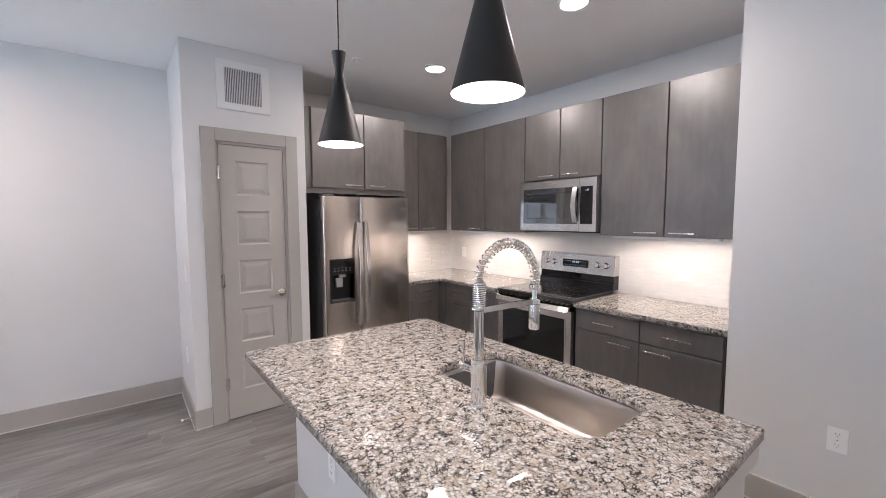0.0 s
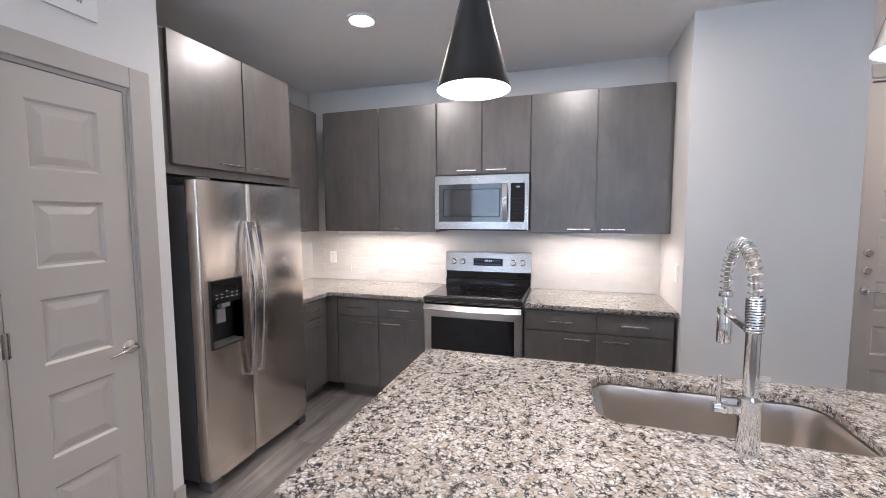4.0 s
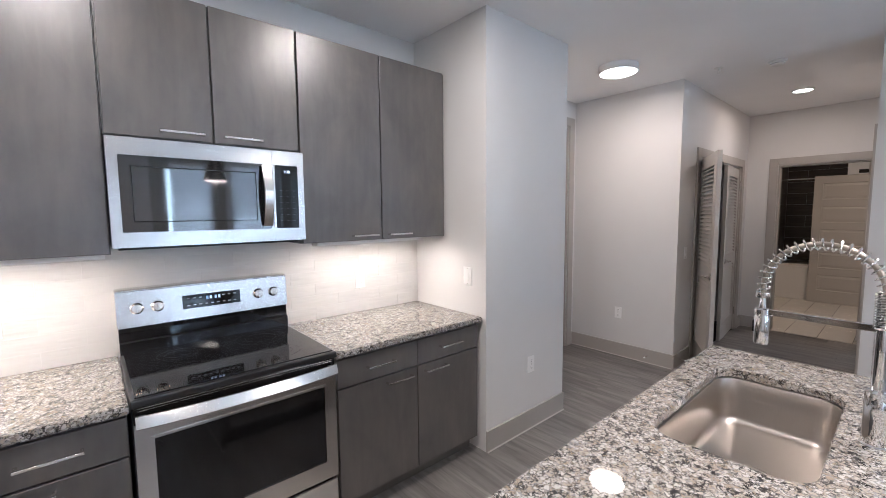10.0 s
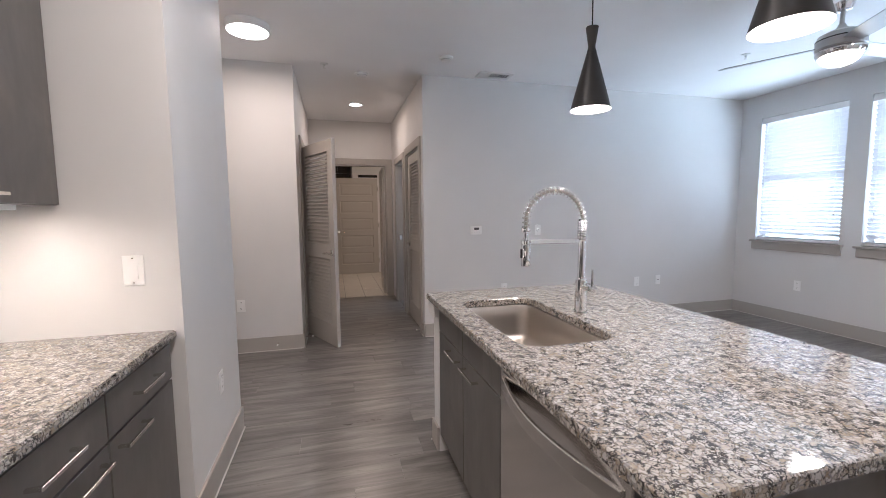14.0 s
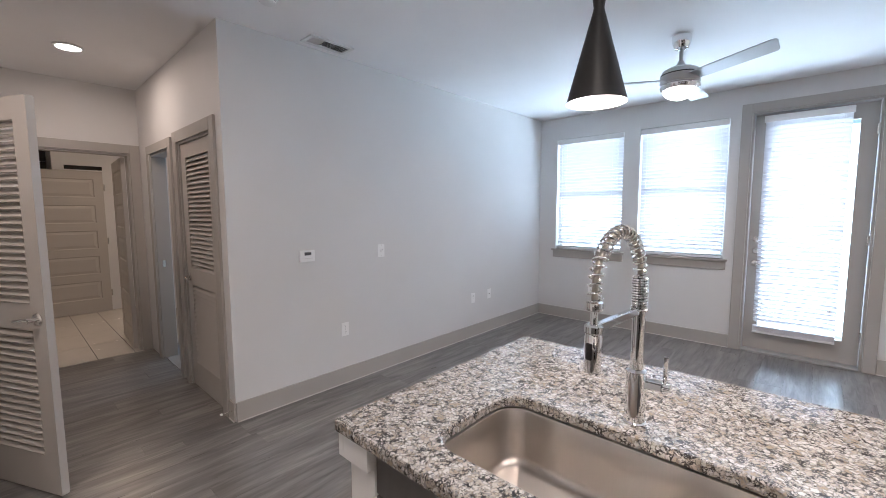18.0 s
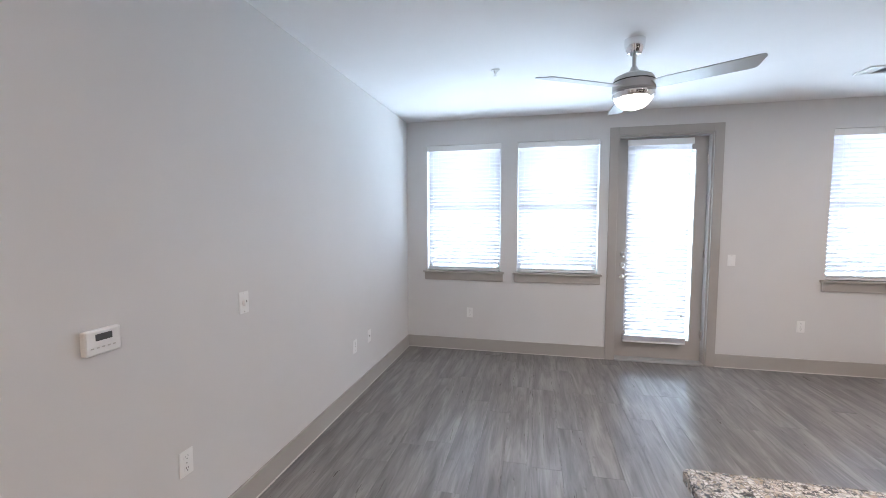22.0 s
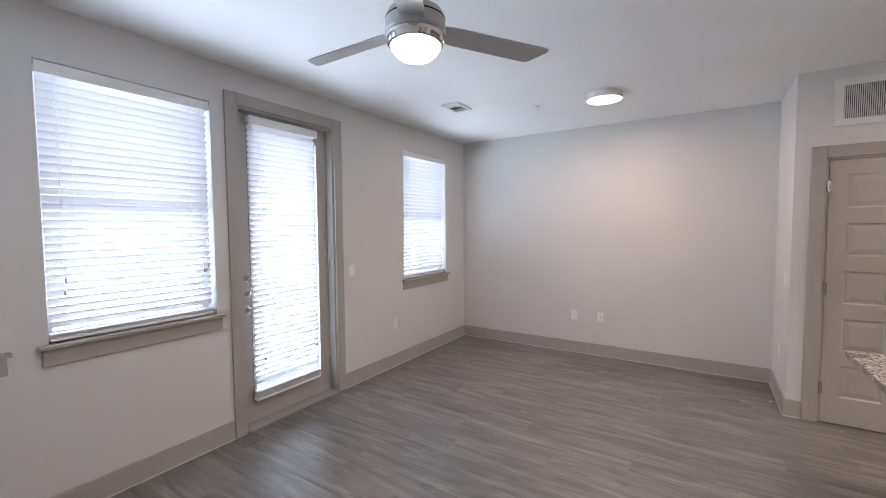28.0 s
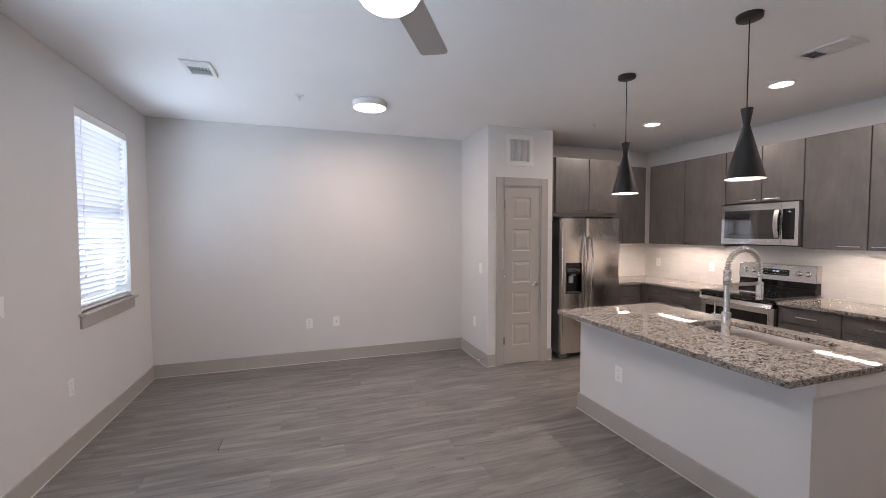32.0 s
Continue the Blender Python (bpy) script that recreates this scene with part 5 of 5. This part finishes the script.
def ceiling_fan(x, y):
    t = thing("ceiling_fan", x, y, 2.288, 0, "brushed silver three-blade ceiling fan with a lit globe", "ceiling fan")
    z = lambda h: h - 2.288
    part("canopy", lathed([(0.022, z(2.636)), (0.045, z(2.646)), (0.058, z(2.672)), (0.063, z(2.70)), (0.064, z(2.7345)), (0.0, z(2.7345))], 36), CHROME, t, "polished chrome canopy", True)
    part("downrod", rod((0, 0, z(2.535)), (0, 0, z(2.640)), 0.0135, 14), FANGREY, t, "", True)
    part("motor_cup", lathed([(0.0, z(2.560)), (0.020, z(2.558)), (0.026, z(2.540)), (0.050, z(2.520)), (0.056, z(2.515))], 32, None, False), FANGREY, t, "", True)
    part("motor_housing", lathed([(0.0, z(2.518)), (0.080, z(2.512)), (0.118, z(2.492)), (0.128, z(2.470)), (0.130, z(2.464)), (0.1305, z(2.458)), (0.130, z(2.452)), (0.132, z(2.408)), (0.126, z(2.400)), (0.0, z(2.400))], 48), FANGREY, t, "brushed silver motor housing", True)
    part("groove", lathed([(0.1308, z(2.4565)), (0.1312, z(2.460)), (0.1308, z(2.4635))], 48, None, False), BLACK, t)
    part("light_ring", lathed([(0.108, z(2.352)), (0.122, z(2.356)), (0.131, z(2.372)), (0.131, z(2.390)), (0.124, z(2.3995)), (0.1, z(2.3995))], 48, None, False), CHROME, t, "polished chrome ring", True)
    part("globe", lathed([(0.0, z(2.288)), (0.035, z(2.2905)), (0.070, z(2.302)), (0.094, z(2.320)), (0.107, z(2.340)), (0.112, z(2.355)), (0.0, z(2.358))], 40), GLOBE, t, "white glowing globe", True)
    bm = bmesh.new()
    out = [(0.10, -0.050), (0.20, -0.060), (0.672, -0.065), (0.692, -0.059), (0.696, -0.042), (0.645, 0.052), (0.630, 0.061), (0.605, 0.063), (0.20, 0.057), (0.10, 0.048)]
    lo = [bm.verts.new((a, b, -0.003)) for a, b in out]
    hi = [bm.verts.new((a, b, 0.003)) for a, b in out]
    bm.faces.new(lo)
    bm.faces.new(hi)
    for i in range(len(out)):
        j = (i + 1) % len(out)
        bm.faces.new((lo[i], lo[j], hi[j], hi[i]))
    me = link_mesh("blade", bm, FANGREY)
    for a in FAN_ANGLES:
        piece("blade", me, t, 0, 0, 0).matrix_local = pose(0, 0, z(2.428), 0, 0, a) @ pose(0, 0, 0, -12, 0, 0)


FAN_ANGLES = (59, 180, 300)
ceiling_fan(-1.218, 0.668)


def sprinkler(x, y):
    t = thing("sprinkler", x, y, CE - 0.045, 0, "small white ceiling sprinkler head", "sprinkler", "sprinklers")
    part("escutcheon", lathed([(0.012, 0.0375), (0.033, 0.0395), (0.036, 0.0447), (0.0, 0.0447)], 24), FIXTURE, t, "", True)
    part("body", lathed([(0.0, 0.022), (0.009, 0.022), (0.011, 0.0395), (0.0, 0.0395)], 14), FIXTURE, t, "", True)
    part("frame_arm", rod((-0.009, 0, 0.024), (-0.004, 0, 0.004), 0.002, 6), FIXTURE, t)
    part("frame_arm", rod((0.009, 0, 0.024), (0.004, 0, 0.004), 0.002, 6), FIXTURE, t)
    part("deflector", lathed([(0.0, 0.0), (0.014, 0.001), (0.014, 0.003), (0.0, 0.004)], 16), FIXTURE, t)


for _p in ((1.568, 3.06), (2.13, -1.40), (-1.53, 3.09), (-1.56, -0.27)):
    sprinkler(*_p)


def smoke_alarm(x, y):
    t = thing("smoke_alarm", x, y, CE - 0.040, 0, "round white smoke alarm on the ceiling", "smoke alarm", "smoke alarms")
    part("housing", lathed([(0.0, 0.0), (0.030, 0.001), (0.045, 0.008), (0.048, 0.022), (0.060, 0.026), (0.064, 0.032), (0.064, 0.0395), (0.0, 0.0395)], 32), FIXTURE, t, "", True)
    part("vent_ring", lathed([(0.0475, 0.0125), (0.0485, 0.015), (0.0478, 0.0175)], 32, None, False), FANGREY, t)


smoke_alarm(1.055, -0.985)
smoke_alarm(1.77, -1.58)


def ceiling_vent(x, y, lx, ly, along_x, label, turn=0):
    t = thing("ceiling_vent", x, y, CE - 0.012, (0 if along_x else 90) + turn, label, "air vent", "ceiling vents")
    w, d = (lx, ly) if along_x else (ly, lx)
    # flat sheet whose grey stands for the duct's shade behind the slats
    part("backing", boxed(-w / 2 + 0.02, w / 2 - 0.02, -d / 2 + 0.02, d / 2 - 0.02, 0.0090, 0.0115), DUCTSHADE, t, "flat grey backing coloured as the shaded duct opening")
    bm = bmesh.new()
    for a in ((-w / 2, w / 2, -d / 2, -d / 2 + 0.026), (-w / 2, w / 2, d / 2 - 0.026, d / 2), (-w / 2, -w / 2 + 0.026, -d / 2 + 0.026, d / 2 - 0.026), (w / 2 - 0.026, w / 2, -d / 2 + 0.026, d / 2 - 0.026)):
        box(bm, *a, 0.0, 0.0115)
    part("frame", bm, FIXTURE, t)
    third = (w - 0.052) / 3
    for k in range(3):
        x0 = -w / 2 + 0.026 + k * third
        for j in range(6):
            ang = 35 if k != 1 else -35
            if k == 1:
                yy = -d / 2 + 0.030 + (d - 0.06) * (j + 0.5) / 6
                part("slat", merge(bmesh.new(), boxed(x0, x0 + third, -0.007, 0.007, -0.0005, 0.0005), pose(0, yy, 0.0055, 28)), FIXTURE, t)
            else:
                xx = x0 + third * (j + 0.5) / 6
                part("slat", merge(bmesh.new(), boxed(-0.007, 0.007, -d / 2 + 0.026, d / 2 - 0.026, -0.0005, 0.0005), pose(xx, 0, 0.0055, 0, -ang if k else ang, 0)), FIXTURE, t)


ceiling_vent(0.45, -1.32, 0.36, 0.16, True, "white louvered ceiling vent near the hall", 180)
ceiling_vent(1.765, 1.03, 0.20, 0.31, False, "white louvered ceiling vent over the kitchen")
ceiling_vent(-2.21, 2.68, 0.19, 0.27, False, "white louvered ceiling vent near the window wall")

# return air grille above the pantry door
rg = thing("return_grille", 0.662, 3.445, 2.30, S_, "white return air grille above the pantry door", "air vent")
part("frame", slab_with_holes(bmesh.new(), 0.0, 0.358, 0.0, 0.345, -0.012, -0.0005, [(0.055, 0.303, 0.05, 0.295)]), FIXTURE, rg)
# grey sheet in place of the shaded depth behind the fins
part("backing", boxed(0.055, 0.303, -0.0022, -0.0008, 0.05, 0.295), DUCTSHADE, rg)
_me = link_mesh("fin", merge(bmesh.new(), boxed(-0.0019, 0.0019, -0.0035, 0.0035, 0.0, 0.245), pose(0, 0, 0, 0, 0, 10)), FIXTURE)
for _k in range(22):
    piece("fin", _me, rg, 0.061 + _k * 0.0112, -0.0072, 0.05)

# ---- pantry door ----
pd = thing("door_2", 0.635, 3.445, 0, S_, "narrow greige five-panel pantry door, closed", "door", kind="structure")
casing("door_casing", 0.490, 2.07, pd, mat=TRIM)
jamb(0.490, 2.07, 0.10, pd)
part("leaf", merge(bmesh.new(), panel_slab(0.448, 2.04, 5, 0.105, 0.115, 0.21, 0.11), pose(0.021, 0.001, 0.008)), DOORP, pd)
lever_handle(pd, 0.433, 0.93, 0.001, -1)
for _z in (0.28, 1.06, 1.85):
    hinge(pd, 0.020, _z, 0.001)
part("stop", boxed(0.018, 0.472, 0.037, 0.047, 2.040, 2.052), TRIM, pd)


def door_stop(x, y, face):
    t = thing("door_stop", x, y, 0.075, face, "small spring door stop with a white tip", "door stop", "door stops")
    part("spring", rod((0, -0.0005, 0), (0, -0.065, 0), 0.0045, 8), NICKEL, t, "", True)
    part("tip", lathed([(0.0, 0), (0.008, 0), (0.008, 0.014), (0.0, 0.016)], 12, pose(0, -0.065, 0, 90)), WHITE, t, "white rubber tip", True)


door_stop(0.433, 3.50, W_)
door_stop(2.65, YT + 0.014, N_)
door_stop(2.406, -1.60, W_)
door_stop(1.189, -1.51, E_)


# ---- hall: louvered doors ----
def louver_leaf(parent, w, h, m, handle_x, turn, tilt=52):
    """A louvered door leaf with two slatted fields, hung by the matrix m under its parent."""
    s, mid, b = 0.105, 0.94, 0.21
    fields = [(s, w - s, b, mid - 0.07), (s, w - s, mid + 0.07, h - 0.11)]
    leaf = part("leaf", slab_with_holes(bmesh.new(), 0, w, 0, h, 0, 0.035, fields), DOORP, parent)
    leaf.matrix_local = m
    me = link_mesh("slat", boxed(0, w - 2 * s, -0.0265, 0.0265, -0.003, 0.003), DOORP)
    for xa, _, za, zb in fields:
        n = int((zb - za) / 0.036)
        for k in range(n):
            piece("slat", me, leaf, xa, 0.0175, za + (k + 0.5) * (zb - za) / n, tilt)
    lever_handle(leaf, handle_x, 0.935, 0.0, turn)
    return leaf


d3 = thing("door_3", 2.42, -1.98, 0, W_, "pair of taupe louvered laundry doors, one swung open", "door", kind="structure")
casing("door_casing", 1.53, 2.07, d3)
jamb(1.53, 2.07, 0.12, d3)
louver_leaf(d3, 0.74, 2.03, pose(0.022, -0.006, 0.012, 0, 0, -154), 0.685, -1, 38)
louver_leaf(d3, 0.74, 2.03, pose(1.508 - 0.74 * math.cos(radians(5)), -0.74 * math.sin(radians(5)) + 0.01, 0.012, 0, 0, 5), 0.055, 1)
for _z in (0.25, 1.05, 1.85):
    hinge(d3, 1.515, _z, 0.0)
    hinge(d3, 0.012, _z, 0.0)

d4 = thing("door_4", 1.175, -2.455, 0, E_, "taupe louvered linen closet door, closed", "door", kind="structure")
casing("door_casing", 0.785, 2.05, d4)
jamb(0.785, 2.05, 0.12, d4)
louver_leaf(d4, 0.743, 2.022, pose(0.021, 0.012, 0.008), 0.055, 1)

d5 = thing("door_5", 1.175, -3.365, 0, E_, "cased bedroom doorway in taupe trim, standing open", "doorway", kind="structure")
casing("door_casing", 0.665, 2.04, d5, width=0.08)
jamb(0.665, 2.04, 0.12, d5)
part("strike_plate", boxed(0.0175, 0.0195, 0.04, 0.065, 0.93, 1.0), NICKEL, d5)

d6 = thing("door_6", 2.10, HY, 0, N_, "taupe cased bathroom doorway with its panel door swung open inside", "door", kind="structure")
casing("door_casing", 0.835, 2.08, d6, width=0.088)
jamb(0.835, 2.08, 0.12, d6)
_leaf = part("leaf", panel_slab(0.79, 2.045, 5), DOORP, d6)
_leaf.matrix_local = pose(0.813, 0.115, 0.008, 0, 0, 87)
lever_handle(_leaf, 0.74, 0.93, 0.0, -1)
lever_handle(_leaf, 0.74, 0.93, 0.035, -1).matrix_local = Matrix.Identity(4)

# entry door
d7 = thing("door_7", 3.51, -0.42, 0, W_, "greige eight-foot panelled entry door, closed", "door", kind="structure")
casing("door_casing", 0.915, 2.465, d7)
jamb(0.915, 2.465, 0.14, d7)
part("leaf", merge(bmesh.new(), panel_slab(0.873, 2.43, 7, 0.12, 0.112, 0.13, 0.10, 0.044), pose(0.021, 0.03, 0.012)), DOORP, d7)
lever_handle(d7, 0.085, 0.95, 0.03, 1)
for _z in (1.10, 1.23):
    part("deadbolt", lathed([(0.0, 0), (0.028, 0), (0.029, 0.012), (0.022, 0.018), (0.0, 0.018)], 24, pose(0.085, 0.03, _z, 90)), NICKEL, d7, "round satin nickel deadbolt", True)
part("peephole", lathed([(0.0, 0), (0.008, 0), (0.006, 0.004), (0.0, 0.004)], 12, pose(0.457, 0.03, 1.52, 90)), BLACK, d7)
for _z in (0.3, 0.95, 1.6, 2.25):
    hinge(d7, 0.895, _z, 0.03)


# ---- bathroom seen through its doorway ----
bath_floor = solid("bath_floor", boxed(0.45, 2.54, -6.9, HY + 0.01, -0.006, -0.002), FRSIDE, 0, 0, 0, kind="structure", label="pale square floor tiles with dark joints")
tub = thing("bathtub", 2.11, -6.81, 0.006, 0, "white bathtub with an apron front in a tiled alcove", "bathtub")
part("apron_front", boxed(-0.422, 0.418, 0.355, 0.378, 0.0, 0.565, bevel=0.006), TUBWHITE, tub)
part("rim", slab_with_holes(bmesh.new(), -0.422, 0.418, -0.378, 0.385, 0.0, 0.035, [(-0.34, 0.34, -0.31, 0.30)]), TUBWHITE, tub).matrix_local = pose(0, 0, 0.602, -90)
part("basin", cavity(-0.34, 0.34, -0.31, 0.30, 0.0, 0.42), TUBWHITE, tub).matrix_local = pose(0, 0, 0.602, -90)
surround = thing("tub_surround", 2.54, -6.42, 0.61, W_, "dark wood-look tile wall beside the bathtub", "tile wall", kind="structure")
back = thing("tub_back_wall", 2.53, -7.199, 0.61, N_, "dark wood-look tile wall behind the bathtub", "tile wall", kind="structure")
for _r in range(10):
    _z = _r * 0.205
    part("tile", boxed(0.0015, 0.769, -0.008, -0.0005, _z + 0.0015, _z + 0.2035), BATHWOOD, surround)
    _s = 0.28 if _r % 2 else 0.56
    for _a, _b in ((0.0, _s), (_s, 0.848)):
        part("tile", boxed(_a + 0.0015, _b - 0.0015, -0.008, -0.0005, _z + 0.0015, _z + 0.2035), BATHWOOD, back)
sr = thing("shower_rod", 2.11, -6.47, 2.055, 0, "chrome shower curtain rod across the bathtub", "shower rod")
part("rod", rod((-0.43, 0, 0), (0.42, 0, 0), 0.0125, 12), CHROME, sr, "", True)
# panel door standing open against the back wall, in front of the bathtub
d8 = thing("door_8", 2.055, -6.33, 0, N_, "greige five-panel door swung open in front of the bathtub", "door", kind="structure")
part("leaf", merge(bmesh.new(), panel_slab(0.905, 2.07, 5), pose(0.0, 0.0, 0.008)), DOORP, d8)
lever_handle(d8, 0.07, 0.93, 0.0, 1)
for _z in (0.28, 1.06, 1.85):
    hinge(d8, 0.912, _z, 0.01)
# dark box on the solid wall stands for the shaded gap over the leaf
part("header_gap", boxed(0.50, 0.915, 0.062, 0.0698, 2.10, 2.155), DARK, d8, "dark strip for the shade in the doorway gap above the leaf")

# ---- laundry closet ----
wm = thing("washing_machine", 2.62, -2.0, 0, W_, "white front-standing washing machine in the closet", "washing machine")
part("body", boxed(0.0, 0.66, 0.0, 0.66, 0.02, 0.95, bevel=0.01), TUBWHITE, wm)
part("control_panel", prism([(0.55, 0.951), (0.58, 1.08), (0.66, 1.08), (0.66, 0.951)], 0.0, 0.66), TUBWHITE, wm)
for _x in (0.05, 0.61):
    for _y in (0.05, 0.6):
        part("foot", lathed([(0.02, 0), (0.02, 0.021)], 10, pose(_x, _y, 0)), BLACK, wm)

# ---- outside: unseen slab added for an even bright view through the blinds; ground ----
solid("balcony", boxed(-9.5, XW - 0.205, -6.0, 11.0, -0.2, -0.02), CONCRETE, 0, 0, 0, kind="structure")
solid("ground", boxed(-900, 900, -900, 900, -6.3, -6.0), CONCRETE, 0, 0, 0, kind="structure")


# ---- pieces: backsplash tiles, bath tiles, floor planks ----
def tiles_on(parent, length, z0, z1, tw=0.305, th=0.0745, g=0.0012):
    """Rows of tiles on a wall's face, in the wall's own frame, with half-tile offsets."""
    cache = {}
    r, z = 0, z0
    while z < z1 - 0.01:
        h = min(th, z1 - z)
        x = -tw / 2 if r % 2 else 0.0
        while x < length - 0.005:
            a, b = max(x, 0.0), min(x + tw, length)
            if b - a > 0.012:
                key = (round(b - a, 4), round(h, 4))
                if key not in cache:
                    cache[key] = link_mesh("tile", boxed(g / 2, b - a - g / 2, -0.0074, -0.0005, g / 2, h - g / 2, bevel=0.0004), TILE)
                piece("tile", cache[key], parent, a, 0, z)
            x += tw
        z += th
        r += 1


solid("grout", boxed(0.0, 3.232, -0.0062, -0.0003, CT + 0.0005, 1.374), GROUT, XK, YKN, 0, W_, kind="structure")
tiles_on(wall_kitchen, 3.235, CT + 0.001, 1.3745)
solid("grout", boxed(2.29 - 1.285, XK - 1.285 - 0.009, -0.0062, -0.0003, CT + 0.0005, 1.374), GROUT, 1.285, YKN, 0, S_, kind="structure")
_holder = solid("backsplash_north", boxed(0, 1.085, -0.0002, 0.0, 0, 0.4), CAULK, 2.29, YKN, 0.9, S_, kind="structure")
tiles_on(_holder, 1.085, CT + 0.001 - 0.9, 1.3745 - 0.9)

_me = link_mesh("tile", boxed(0.003, 0.302, 0.003, 0.607, -0.0019, 0.004, bevel=0.001), BATHTILE)
for _i in range(7):
    for _j in range(5):
        if 0.45 + _i * 0.305 < 2.54:
            piece("tile", _me, bath_floor, 0.45 + _i * 0.305 - 0.03, HY - 0.61 * (_j + 1) + 0.01, 0)


def lay_planks():
    """Staggered planks along x over the living room, kitchen, entry and hall."""
    pw, pl, rng, cache = 0.183, 1.22, random.Random(5), {}
    edges = sorted({HY + 0.01, YT, 0.02, YN, *(HY + 0.01 + k * pw for k in range(60) if HY + 0.01 + k * pw < YN)})
    for y, y1 in zip(edges, edges[1:]):
        if y1 - y < 0.003:
            continue
        cy = (y + y1) / 2
        if cy < YT:
            xa, xb = 1.06, 2.42
        elif cy < 0.02:
            xa, xb = XW, 3.51
        else:
            xa, xb = XW, XK
        x = xa - rng.uniform(0.05, pl - 0.05)
        while x < xb:
            a, b = max(x, xa), min(x + pl, xb)
            if b - a > 0.02:
                key = (round(b - a, 2), round(y1 - y, 3))
                if key not in cache:
                    w_, h_ = b - a, y1 - y
                    bm = bmesh.new()
                    e = 0.0006
                    lo = [bm.verts.new(p) for p in ((0.0004, 0.0004, -0.0055), (w_ - 0.0004, 0.0004, -0.0055), (w_ - 0.0004, h_ - 0.0004, -0.0055), (0.0004, h_ - 0.0004, -0.0055))]
                    mi = [bm.verts.new(p) for p in ((0.0004, 0.0004, -0.001), (w_ - 0.0004, 0.0004, -0.001), (w_ - 0.0004, h_ - 0.0004, -0.001), (0.0004, h_ - 0.0004, -0.001))]
                    hi = [bm.verts.new(p) for p in ((e, e, 0.0), (w_ - e, e, 0.0), (w_ - e, h_ - e, 0.0), (e, h_ - e, 0.0))]
                    bm.faces.new(hi)
                    for u, v in ((lo, mi), (mi, hi)):
                        for i in range(4):
                            j = (i + 1) % 4
                            bm.faces.new((u[i], u[j], v[j], v[i]))
                    cache[key] = link_mesh("plank", bm, PLANK)
                piece("plank", cache[key], floor, a, y, 0)
            x += pl


lay_planks()
